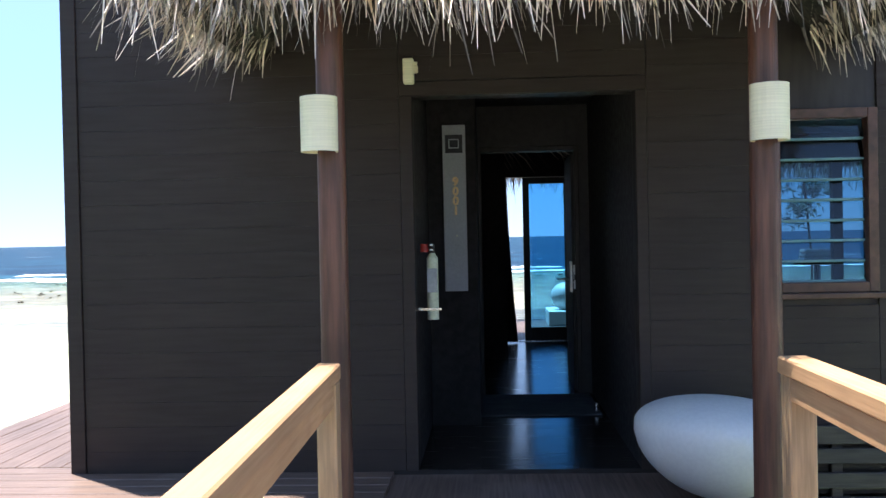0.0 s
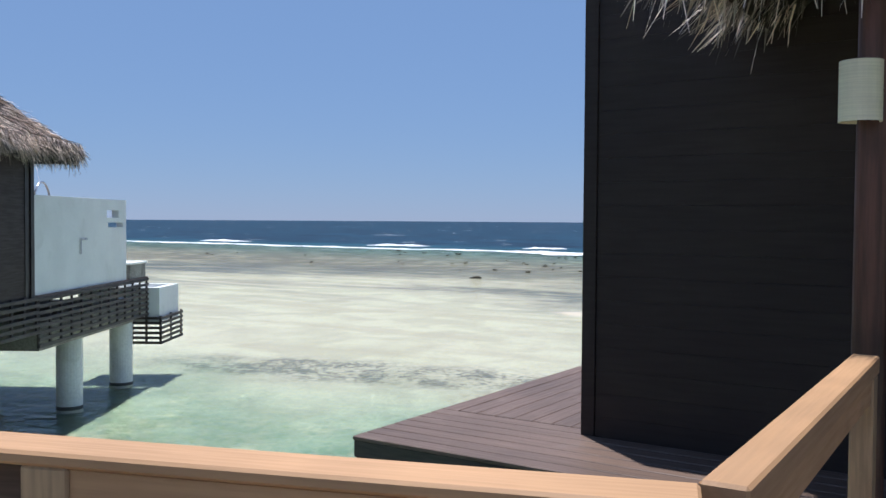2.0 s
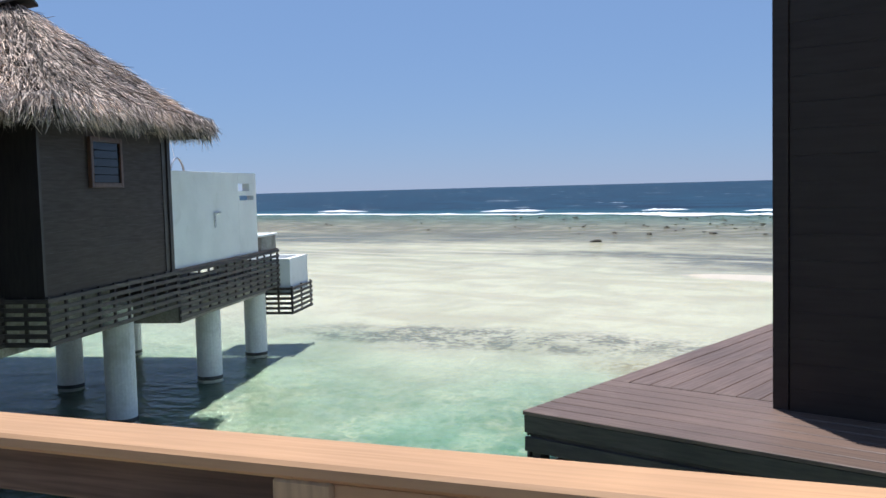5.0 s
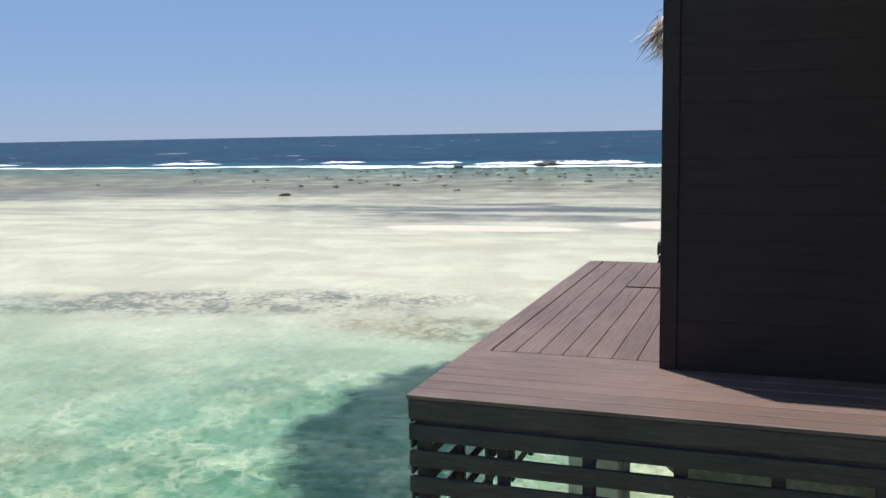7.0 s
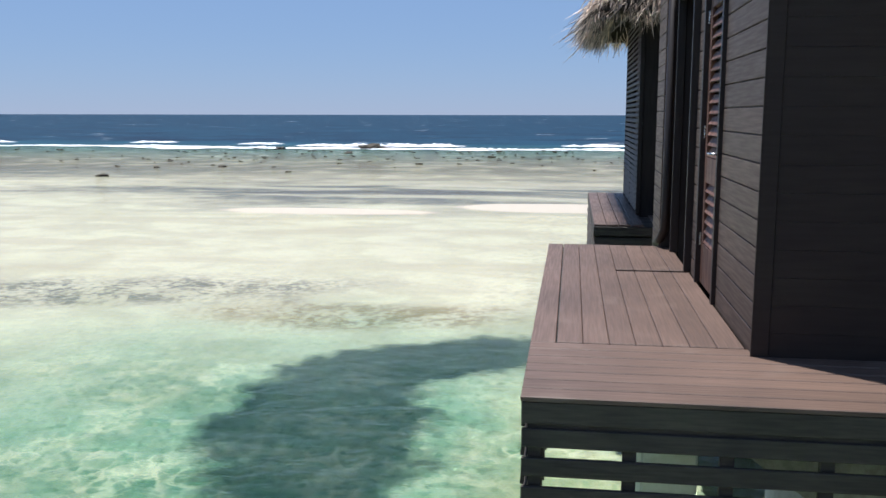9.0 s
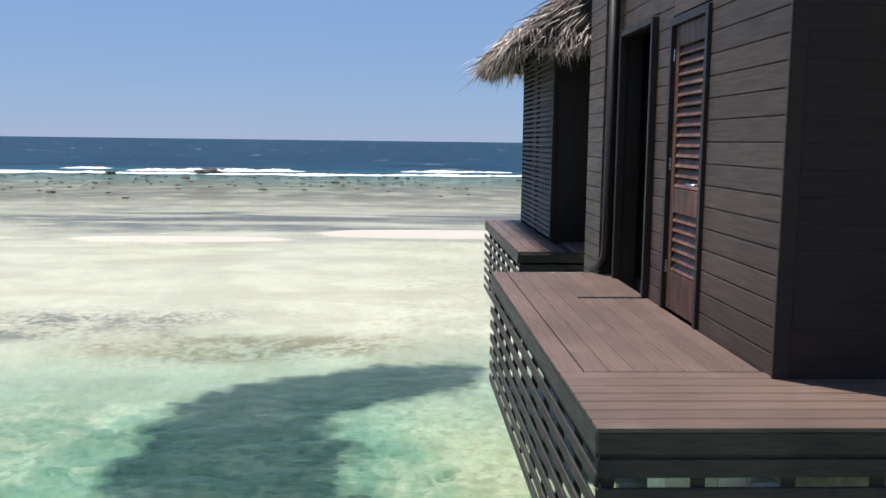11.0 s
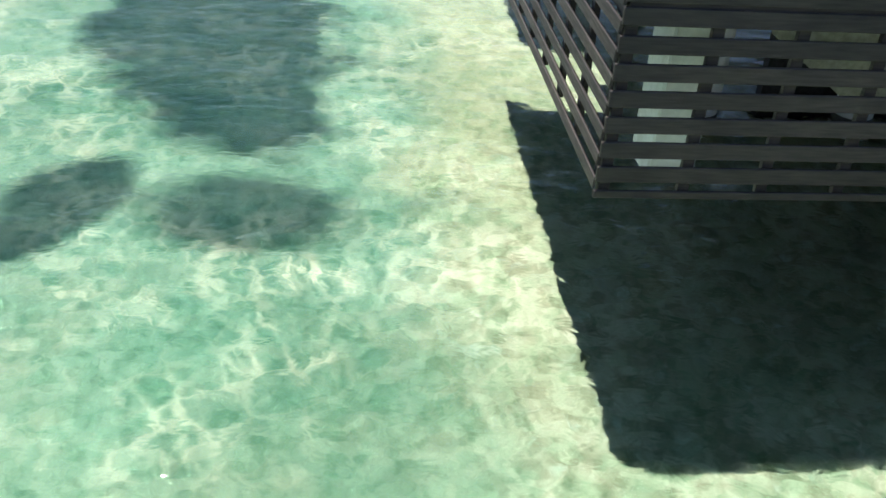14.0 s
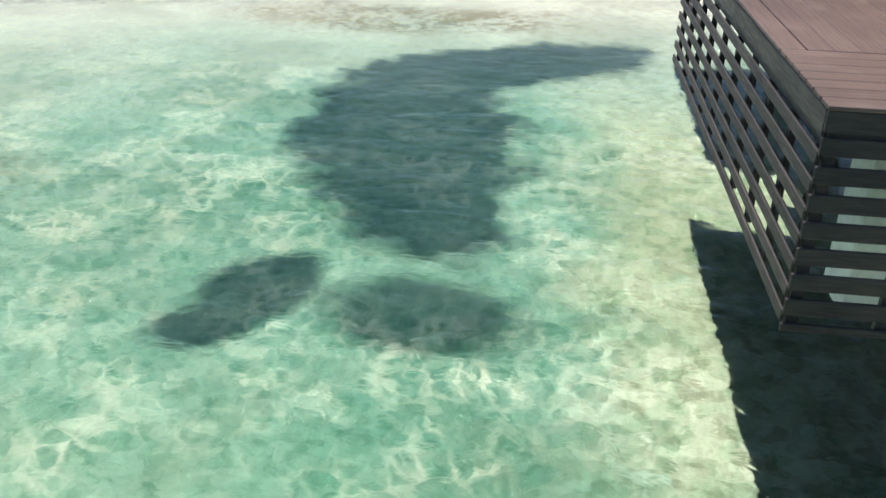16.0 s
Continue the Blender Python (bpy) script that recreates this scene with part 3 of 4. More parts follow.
def woods_mesh():
    """Crowns of a shore wood: thousands of leaf sprays gathered into uneven heads."""
    r = np.random.default_rng(11)
    heads = np.stack([r.uniform(-95, 95, 420), r.uniform(-44, -29, 420), r.uniform(0.2, 6.0, 420)], 1)
    pick = r.integers(0, 420, 26000)
    c = heads[pick] + r.normal(size=(26000, 3)) * [1.1, 1.0, 0.8]
    d = r.normal(size=(26000, 3)) * 0.34
    return blades_mesh("leaf_sprays", c, c + d, r.uniform(0.18, 0.4, 26000), 0.3)


tagged(part("shore", shore_bm(), SEABED), "unseen sandy bank added below the sky-blocking wood", "shore", kind="structure")
tagged(part("shore_wood", woods_mesh(), LEAF), "dense green wood, added unseen to block low sky light", "woods", kind="stuff")

# ---- villa: walls ----
TOP = 3.3


def wall(name, pairs, material=SIDING_Y, label="dark brown timber wall"):
    return tagged(part(name, boxes(*pairs), material), label, "wall", kind="structure")


wall_west = wall("wall_west", [((0.02, 0.02, -0.15), (0.16, 1.27, TOP)), ((0.02, 2.13, -0.15), (0.16, 2.55, TOP)),
                               ((0.02, 1.27, 2.16), (0.16, 2.13, TOP)), ((0.02, 2.55, 2.22), (0.16, 3.58, TOP)), ((0.02, 3.58, -0.15), (0.16, 3.86, TOP))],
                 label="dark brown boarded side wall")
wall_front = wall("wall_front", [((0.16, 0.02, -0.15), (2.0, 0.16, TOP)), ((2.0, 0.02, 2.12), (3.25, 0.16, TOP)),
                                 ((3.25, 0.02, -0.15), (3.97, 0.16, TOP)), ((4.56, 0.02, -0.15), (7.5, 0.16, TOP)),
                                 ((3.97, 0.02, -0.15), (4.56, 0.16, 0.97)), ((3.97, 0.02, 1.98), (4.56, 0.16, TOP))], label="brown boarded front wall, its shade put into the board colour")
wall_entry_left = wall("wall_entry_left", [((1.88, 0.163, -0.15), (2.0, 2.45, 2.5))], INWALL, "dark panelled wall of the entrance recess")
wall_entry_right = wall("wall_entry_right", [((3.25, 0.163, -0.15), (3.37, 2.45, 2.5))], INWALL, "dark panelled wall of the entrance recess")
# this return wall is coloured darker to hold the shade of the recess
wall_entry_nib = wall("wall_entry_nib", [((2.003, 1.22, -0.1), (2.34, 2.45, 2.39))], DARKROOM, "panelled return wall beside the entrance door, darkened like the recess shade")
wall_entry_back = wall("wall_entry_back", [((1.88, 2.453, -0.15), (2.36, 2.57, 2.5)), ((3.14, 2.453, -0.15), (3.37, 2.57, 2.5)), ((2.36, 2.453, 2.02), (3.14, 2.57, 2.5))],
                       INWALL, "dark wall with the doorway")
wall_room_left = wall("wall_room_left", [((1.80, 2.573, -0.1), (2.33, 4.6, 2.5)), ((1.80, 4.603, -0.1), (2.60, 6.3, 2.5))], DARKROOM, "inner wall coloured as dark as an unlit room")
wall_room_right = wall("wall_room_right", [((7.38, 0.163, -0.1), (7.5, 6.3, 2.5))], DARKROOM, "inner wall coloured as dark as an unlit room")
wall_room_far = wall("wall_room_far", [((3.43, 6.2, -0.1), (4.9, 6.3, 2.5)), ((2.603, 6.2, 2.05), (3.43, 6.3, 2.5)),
                                       ((4.9, 6.2, -0.1), (7.3, 6.3, 0.25)), ((4.9, 6.2, 2.15), (7.3, 6.3, 2.5)), ((7.3, 6.2, -0.1), (7.5, 6.3, 2.5)), ((6.62, 6.2, 0.25), (6.74, 6.3, 2.15))], DARKROOM, "inner wall with a glazed door opening, coloured unlit dark")
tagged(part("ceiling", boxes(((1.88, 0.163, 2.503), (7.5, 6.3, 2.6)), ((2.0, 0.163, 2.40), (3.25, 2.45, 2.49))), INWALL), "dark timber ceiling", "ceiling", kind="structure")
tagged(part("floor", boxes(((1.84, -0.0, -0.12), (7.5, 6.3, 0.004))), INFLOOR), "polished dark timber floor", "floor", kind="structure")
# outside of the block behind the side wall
wall("wall_store", [((0.163, 3.72, -0.15), (1.84, 3.86, TOP)), ((1.30, 0.163, -0.15), (1.42, 3.715, TOP)), ((0.163, 2.30, -0.15), (1.295, 2.40, TOP))], DARKROOM, "inner wall of the store, coloured unlit dark")
tagged(part("roof", boxes(((0.0, 0.0, TOP + 0.003), (7.5, 6.3, TOP + 0.12))), RIDGE), "flat dark roof of the villa block", "roof", kind="structure")
tagged(part("store_floor", boxes(((0.165, 0.165, -0.12), (1.84, 3.7, -0.002))), DARKROOM), "floor of the store, coloured unlit dark", "floor", kind="structure")
wall_bath = wall("wall_bath", [((-0.10, 3.863, -0.9), (0.05, 4.55, TOP)), ((0.053, 4.40, -0.9), (0.75, 4.55, TOP)), ((0.60, 4.553, -0.9), (0.75, 6.6, TOP)),
                               ((-0.10, 6.64, -0.2), (1.4, 6.78, 2.7)), ((0.0, 6.783, -0.2), (0.12, 9.4, 2.7)), ((-0.10, 9.403, -0.2), (1.4, 9.53, 2.7))], label="dark boarded bathroom wall")

# cladding boards
PITCH = 0.142


def clad_y(parent, x, y0, y1, z0, z1):
    """Horizontal boards on a wall that faces -x."""
    z = z0
    while z < z1 - 0.02:
        h = min(PITCH, z1 - z)
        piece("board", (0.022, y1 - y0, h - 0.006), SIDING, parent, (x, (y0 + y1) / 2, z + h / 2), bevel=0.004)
        z += PITCH


def clad_x(parent, y, x0, x1, z0, z1):
    """Horizontal boards on a wall that faces -y."""
    z = z0
    while z < z1 - 0.02:
        h = min(PITCH, z1 - z)
        piece("board", (x1 - x0, 0.022, h - 0.0008), SHADED_SIDING, parent, ((x0 + x1) / 2, y, z + h / 2), bevel=0.0004)
        z += PITCH


def trim(name, lo, hi, material=SIDING_Y, parent=None, bevel=0.005):
    ob = part(name, box(lo, hi, bevel), material, parent)
    return ob if parent else tagged(ob, "dark brown timber trim", "trim", kind="structure")


# corner boards, jambs and heads
trim("trim", (-0.012, -0.012, -0.02), (0.075, 0.008, TOP), SHADED_SIDING, bevel=0.003)
trim("trim", (1.93, -0.002, 0), (2.0, 0.012, 2.12), SHADED_SIDING, bevel=0.002)
trim("trim", (3.25, -0.002, 0), (3.31, 0.012, 2.12), SHADED_SIDING, bevel=0.002)
trim("trim", (1.93, -0.002, 2.123), (3.31, 0.012, 2.20), SHADED_SIDING, bevel=0.002)

# ---- villa: deck ----
deck = thing("deck", "reddish brown composite deck round the villa corner", "deck", kind="structure")
part("deck_frame", boxes(((-1.10, -0.81, -0.22), (1.86, -0.72, -0.026)), ((-1.10, -0.72, -0.22), (-1.02, 3.9, -0.026)), ((-1.02, 3.82, -0.22), (0.0, 3.9, -0.026)),
                         ((-1.02, 0.5, -0.2), (0.0, 0.58, -0.026)), ((-1.02, 1.7, -0.2), (0.0, 1.78, -0.026)), ((-1.02, 2.8, -0.2), (0.0, 2.88, -0.026))), SLAT, deck)
part("underlay", boxes(((-1.08, -0.79, -0.045), (1.86, 0.015, -0.027)), ((-1.08, 0.018, -0.045), (0.0, 3.88, -0.027))), BLACKBAND, deck)

# ---- jetty and bridge ----
JZ = -0.2
BEND = [Vector((2.0, -3.68)), Vector((0.3, -4.27)), Vector((-3.6, -4.30)), Vector((-9.5, -5.6))]


def jetty_ground():
    bm = bmesh.new()
    pts = BEND
    back = [p + Vector((0.35, -2.6)) for p in pts]
    right_f, right_b = Vector((9.0, -3.3)), Vector((9.0, -6.3))
    front = [right_f, Vector((3.30, -3.68))] + pts
    rear = [right_b, Vector((3.6, -6.3))] + back
    for i in range(len(front) - 1):
        up = [bm.verts.new((*q, JZ)) for q in (front[i], front[i + 1], rear[i + 1], rear[i])]
        dn = [bm.verts.new((*q, JZ - 0.18)) for q in (front[i], front[i + 1], rear[i + 1], rear[i])]
        bm.faces.new(up)
        bm.faces.new(dn[::-1])
        for k in range(4):
            bm.faces.new((up[k], dn[k], dn[(k + 1) % 4], up[(k + 1) % 4]))
    bmesh.ops.recalc_face_normals(bm, faces=bm.faces)
    return bm


tagged(part("walkway", jetty_ground(), DECK_X), "brown boarded walkway over the water", "walkway", kind="structure")
tagged(part("bridge", boxes(((1.86, -3.67, -0.30), (3.46, -2.05, -0.12)), ((1.62, -2.047, -0.22), (3.72, -0.003, -0.02))), DECK_Y), "boarded entrance bridge and porch floor", "bridge", kind="structure")


def rail(name, a, b, posts, label, w=0.05, cut=None, th=0.057):
    """A raw timber handrail from a to b: cap beam, under-board and square posts."""
    a, b = Vector(a), Vector(b)
    ang = math.degrees(math.atan2(b.y - a.y, b.x - a.x))
    ln = (b - a).length
    r = thing(name, label, "handrail", pose(a.x, a.y, 0, 0, 0, ang))
    part("cap", box((0, -w, 0.902 - th), (ln, w, 0.902), 0.006), RAW_X, r)
    if cut:
        part("under_board", box((0.02, 0.0, 0.795), (cut, w - 0.012, 0.876), 0.004), RAW_X, r)
        # set-back board, its colour darkened for the shadow below the cap
        part("under_board", box((cut, -w + 0.02, 0.785), (ln - 0.02, -w + 0.06, 0.876), 0.004), SHADED_BOARD, r, "rail board coloured dark for the shade under the cap")
    else:
        part("under_board", box((0.02, -w + 0.012, 0.765), (ln - 0.02, w - 0.012, 0.843), 0.004), RAW_X, r)
    part("lower_board", box((0.02, -0.02, 0.25), (ln - 0.02, 0.02, 0.34), 0.004), RAW_X, r)
    for s in posts:
        part("post", box((s - 0.048, -w + 0.01, JZ), (s + 0.048, w - 0.004, 0.902 - th), 0.005), RAW, r)
    return r


rail("handrail", (1.872, -2.06), (1.912, -3.70), (0.05,), "pale raw timber handrail beside the entrance bridge", 0.040)
rail("handrail", (3.425, -2.03), (3.425, -3.66), (0.05,), "pale raw timber handrail beside the entrance bridge")
rail("handrail", (1.90, -3.768), (-0.22, -4.505), (1.09, 2.15), "pale raw timber handrail along the walkway", 0.06, 1.09, 0.026)
rail("handrail", (3.48, -3.74), (9.0, -3.20), (0.05, 1.9, 3.8, 5.5), "pale raw timber handrail along the walkway")

# ---- porch ----
for x, px in ((1.775, 1.805), (3.49, 3.495)):
    p = thing("porch_post", "dark red-brown stained round timber porch post", "post", pose(px, -1.53, -0.02), "porch posts")
    part("shaft", cyl((0, 0, 0), 0.060, 2.65, 28, 0.054), POST, p)
    lamp = thing("post_lamp", "cream half-round ribbed lampshade fixed to a post", "lamp", pose(x, -1.62, 0), "porch lamps")
    bm = bmesh.new()
    prof = [(0.068, 1.662), (0.072, 1.660), (0.072, 1.868), (0.068, 1.870)]
    seg = 28
    ring = [[bm.verts.new((r * math.cos(math.tau * k / seg), r * math.sin(math.tau * k / seg), z)) for k in range(seg)] for r, z in prof]
    for i in range(4):
        for k in range(seg):
            bm.faces.new((ring[i][k], ring[i][(k + 1) % seg], ring[(i + 1) % 4][(k + 1) % seg], ring[(i + 1) % 4][k]))
    bmesh.ops.recalc_face_normals(bm, faces=bm.faces)
    part("shade", bm, SHADE, lamp)
    bm = bmesh.new()
    for z in [1.667 + 0.0155 * i for i in range(14)]:
        g = bmesh.ops.create_cone(bm, cap_ends=False, segments=28, radius1=0.0724, radius2=0.0724, depth=0.007)
        bmesh.ops.translate(bm, vec=(0, 0, z), verts=g["verts"])
    part("rib", bm, SHADE, lamp)

canopy = thing("porch_canopy", "shaggy dry palm thatch canopy over the entrance", "thatched roof")
EZ = 2.41
cl, cr, cf = 1.02, 4.40, -1.78
planes = [((cl, cf, EZ), (cr, cf, EZ), (3.3, 0.0, 3.25), (2.0, 0.0, 3.25)), ((cl, 0.0, EZ), (cl, cf, EZ), (2.0, 0.0, 3.25), (2.0, 0.0, 3.25)), ((cr, cf, EZ), (cr, 0.0, EZ), (3.3, 0.0, 3.25), (3.3, 0.0, 3.25))]
part("packed_thatch", roof_body(planes, 0.12), THATCH_SHADED, canopy)
part("thatch", thatch_blades(planes, [((cl, cf, EZ), (cr, cf, EZ), (0, -1, 0))],
                             560, 0.28, 950, 0.33, 0.012), THATCH, canopy)
part("thatch", thatch_blades([], [((cl, -0.03, EZ), (cl, cf, EZ), (-1, 0, 0)), ((cr, cf, EZ), (cr, -0.03, EZ), (1, 0, 0))], 0, 0.3, 420, 0.21, 0.012), THATCH, canopy)
part("eave_beam", box((1.3, -1.67, 2.36), (4.0, -1.57, 2.46)), POST, canopy)


def egg_bench():
    bm = bmesh.new()
    bmesh.ops.create_uvsphere(bm, u_segments=40, v_segments=24, radius=1)
    for v in bm.verts:
        x, y, z = v.co
        k = math.copysign(abs(z) ** 0.85, z)
        taper = 1 + 0.22 * min(z, 0)
        v.co = Vector((x * 0.44 * taper, y * 0.37 * taper, 0.34 + k * (0.17 if z > 0 else 0.34) - 0.03 * x * (1 if z > 0 else 0)))
        v.co.z = max(0.0, v.co.z)
    for f in bm.faces:
        f.smooth = True
    return bm


tagged(part("pebble_seat", egg_bench(), EGG, m=pose(3.575, -0.50, -0.02)), "smooth white pebble-shaped seat on the porch floor", "seat")


def sea_window(name, x0, x1, z0, z1, m, slats, label):
    """A timber window in a wall that faces -y: frame, sill and glass louvre blades."""
    w = thing(name, label, "window", m, kind="structure")
    f = 0.055
    part("window_frame", boxes(((x0 - f, -0.035, z0 - f), (x0, 0.05, z1 + f)), ((x1, -0.035, z0 - f), (x1 + f, 0.05, z1 + f)), ((x0, -0.035, z1), (x1, 0.05, z1 + f)), ((x0, -0.035, z0 - f), (x1, 0.05, z0)), bevel=0.004), FRAME, w)
    part("window_sill", box((x0 - f - 0.02, -0.07, z0 - f - 0.035), (x1 + f + 0.02, 0.0, z0 - f - 0.003), 0.005), FRAME, w)
    for i in range(slats):
        z = z0 + (i + 0.5) * (z1 - z0) / slats
        h = (z1 - z0) / slats * 0.49
        ob = part("pane", box((x0 + 0.003, -0.004, -h), (x1 - 0.003, 0.004, h)), LOUVRE_GLASS, w, m=pose(0, 0.03, z, -12 if i % 2 else -15))
        ob.visible_shadow = False
        part("pane_edge", box((x0 + 0.003, -0.007, -h - 0.006), (x1 - 0.003, 0.007, -h + 0.008), 0.003), PANE_EDGE, ob)
    return w


sea_window("window_1", 4.03, 4.50, 1.03, 1.93, pose(0, 0, 0), 8, "brown timber window with blue glass louvres in the front wall")

# entrance door, open into the room
door = thing("door_1", "dark timber entrance door standing open", "door", pose(3.155, 3.40, 0.005, 0, 0, -91), kind="structure")
part("leaf", box((0, -0.022, 0), (0.80, 0.022, 2.0), 0.004), INWALL, door)
for side in (1, -1):
    lk = part("lock_plate", box((0.715, min(side * 0.0225, side * 0.040), 0.83), (0.808, max(side * 0.0225, side * 0.040), 1.09), 0.003), SATIN, door, "brushed steel lock plate")
    part("lever", tube([(0.76, side * 0.04, 0.94), (0.76, side * 0.125, 0.94), (0.745, side * 0.14, 0.94), (0.63, side * 0.14, 0.94)], 0.009), SATIN, lk)
part("lock_faceplate", box((0.8003, -0.013, 0.86), (0.8043, 0.013, 1.06), 0.001), SATIN, door)
part("latch", box((0.805, -0.009, 0.93), (0.812, 0.009, 0.98), 0.002), BLACK, door)
trim("trim", (2.33, 2.43, 0.0), (2.365, 2.452, 2.05))
trim("trim", (3.13, 2.43, 0.0), (3.17, 2.452, 2.05))
trim("trim", (2.33, 2.43, 2.02), (3.17, 2.449, 2.06))

# glazed sliding door on the sea side
gd = thing("door_2", "tinted glass sliding door half open to the sea deck", "door", pose(0.055, 6.25, 0.006), kind="structure")
part("door_frame", boxes(((2.79, -0.02, 0.0), (2.87, 0.02, 2.04)), ((3.30, -0.02, 0.0), (3.375, 0.02, 2.04)), ((2.87, -0.02, 0.0), (3.30, 0.02, 0.17)), ((2.87, -0.02, 1.96), (3.30, 0.02, 2.04)), bevel=0.004), SIDING_Y, gd)
pn = part("pane", box((2.865, -0.004, 0.165), (3.305, 0.004, 1.965)), GLASS, gd)
pn.visible_shadow = False
part("track", box((2.565, -0.03, -0.004), (3.375, 0.03, 0.008)), STEEL, gd)
tagged(part("sea_deck", boxes(((1.8, 6.303, -0.2), (7.5, 9.4, -0.01))), DECK_Y), "brown boarded deck on the sea side", "deck", kind="structure")
tagged(part("plinth", box((3.27, 8.2, -0.01), (4.15, 9.0, 0.21), 0.01), WHITEWALL), "low white rendered plinth on the sea deck", "plinth")
bm = bmesh.new()
bmesh.ops.create_uvsphere(bm, u_segments=28, v_segments=16, radius=0.205)
for f in bm.faces:
    f.smooth = True
tagged(part("ball_ornament", bm, EGG, m=pose(3.53, 8.5, 0.21 + 0.20)), "white ball ornament on a plinth", "ornament")
sea_eave = thing("sea_side_eave", "palm thatch fringe over the sea deck", "thatched roof")
sp = [((1.6, 7.6, 2.28), (7.5, 7.6, 2.28), (7.5, 6.31, 2.95), (1.6, 6.31, 2.95))]
part("packed_thatch", roof_body(sp, 0.12), THATCH_SHADED, sea_eave)
part("thatch", thatch_blades(sp, [((1.6, 7.6, 2.28), (7.5, 7.6, 2.28), (0, 1, 0))], 60, 0.3, 420, 0.40), THATCH, sea_eave)


def curtain_bm(x0, top, low, z1, folds):
    """A gathered curtain, narrow at the head and spreading to the hem."""
    bm = bmesh.new()
    rows = []
    for k in range(13):
        u = k / 12
        w = top + (low - top) * u ** 1.5
        rows.append([bm.verts.new((x0 + w * i / (folds * 6), 0.03 * math.sin(i * math.tau / 6) * (0.6 + 0.4 * u), z1 * (1 - u) + 0.02)) for i in range(folds * 6 + 1)])
    for a, b in zip(rows, rows[1:]):
        for i in range(len(a) - 1):
            bm.faces.new((a[i], a[i + 1], b[i + 1], b[i]))
    bmesh.ops.solidify(bm, geom=bm.faces[:], thickness=0.004)
    for f in bm.faces:
        f.smooth = True
    return bm


tagged(part("curtain", curtain_bm(2.604, 0.04, 0.15, 2.0, 4), DARKROOM, m=pose(0, 6.10, 0)), "dark gathered curtain beside the glazed door", "curtain")
table = thing("side_table", "tall round dark side table on the sea deck", "table", pose(6.88, 7.5, -0.01))
part("tabletop", cyl((0, 0, 0.86), 0.30, 0.035, 32), SIDING_Y, table)
part("pedestal", cyl((0, 0, 0.03), 0.045, 0.83, 18), SIDING_Y, table)
part("base_plate", cyl((0, 0, 0), 0.20, 0.03, 28), SIDING_Y, table)
towel = bmesh.new()
for k in range(3):
    add_box(towel, (-0.22 + 0.01 * k, -0.14, 0.886 + k * 0.058), (0.22 - 0.008 * k, 0.14, 0.942 + k * 0.058), 0.022)
tagged(part("folded_towel", towel, EGG, m=pose(6.88, 7.5, 0)), "thick white folded towels on the side table", "towel")


def leafy_crown(seed, count, size):
    """Small pointed leaves on a few thin twigs, uneven with gaps."""
    r = random.Random(seed)
    bm = bmesh.new()
    hubs = [Vector((r.gauss(0, size[0]), r.gauss(0, size[1]), r.gauss(0, size[2]))) for _ in range(16)]
    for i in range(count):
        c = r.choice(hubs) + Vector((r.gauss(0, 0.08), r.gauss(0, 0.08), r.gauss(0, 0.06)))
        d = Vector((r.gauss(0, 1), r.gauss(0, 1), r.gauss(-0.2, 0.7))).normalized()
        w = d.orthogonal().normalized() * 0.014
        n_ = d.cross(w) * 0.35
        q = [bm.verts.new(c + v) for v in (d * 0, d * 0.05 + w, d * 0.11, d * 0.05 - w, d * 0.05 + n_)]
        for a, b in ((0, 1), (1, 2), (2, 3), (3, 0)):
            bm.faces.new((q[a], q[b], q[4]))
    return bm


# added tree and pot, standing in for foliage mirrored in the front window
tree = thing("mirrored_tree", "small dark-leaved tree added for the foliage mirrored in the window", "tree", pose(7.18, 8.6, -0.01))
part("pot", cyl((0, 0, 0), 0.15, 0.34, 24, 0.20), CONCRETE, tree)
part("trunk", tube([(0, 0, 0.3), (0.02, 0.01, 0.9), (-0.03, 0, 1.4), (-0.08, 0.02, 2.1)], 0.018, 8), POST, tree)
part("crown", leafy_crown(3, 900, (0.22, 0.2, 0.26)), LEAF, tree, m=pose(-0.08, 0, 2.0))
tagged(part("doormat", box((2.20, 1.50, 0.005), (3.22, 2.36, 0.018), 0.004), MATT), "dark grey doormat in the entrance", "doormat")
tagged(part("door_stop", cyl((3.19, 1.62, 0.004), 0.016, 0.07, 16, 0.013), STEEL), "small steel door stop on the floor", "door stop")

# number panel with its text
sign = thing("number_panel", "tall grey panel with brass house number and a black reader", "sign", pose(2.19, 1.205, 0))
part("panel", box((-0.08, -0.018, 0.945), (0.08, 0.010, 2.10), 0.004), PLATE, sign)
part("reader", box((-0.06, -0.030, 1.905), (0.06, -0.0185, 2.03), 0.004), BLACK, sign)
part("reader_rim", boxes(((-0.036, -0.035, 1.935), (0.036, -0.0305, 1.942)), ((-0.036, -0.035, 1.993), (0.036, -0.0305, 2.0)), ((-0.036, -0.035, 1.942), (-0.029, -0.0305, 1.993)), ((0.029, -0.035, 1.942), (0.036, -0.0305, 1.993))), PLATE, sign)
for i, ch in enumerate("9001"):
    cu = bpy.data.curves.new("numeral", "FONT")
    cu.body, cu.size, cu.extrude, cu.align_x = ch, 0.080, 0.002, "CENTER"
    cu.offset = 0.0042
    cu.materials.append(GOLD)
    ob = new("numeral", cu)
    ob.parent = sign
    ob.matrix_basis = pose(0.006, -0.0205, 1.68 - i * 0.067, 90, 0, 0)
part("bell_push", cyl((0, 0, 0), 0.007, 0.008, 12), LABELCREAM, sign, m=pose(0.01, -0.018, 1.33, 90))

# fire extinguisher on the recess wall
ext = thing("fire_extinguisher", "fire extinguisher with cream label hung on the dark wall", "fire extinguisher", pose(2.085, 0.22, 0))
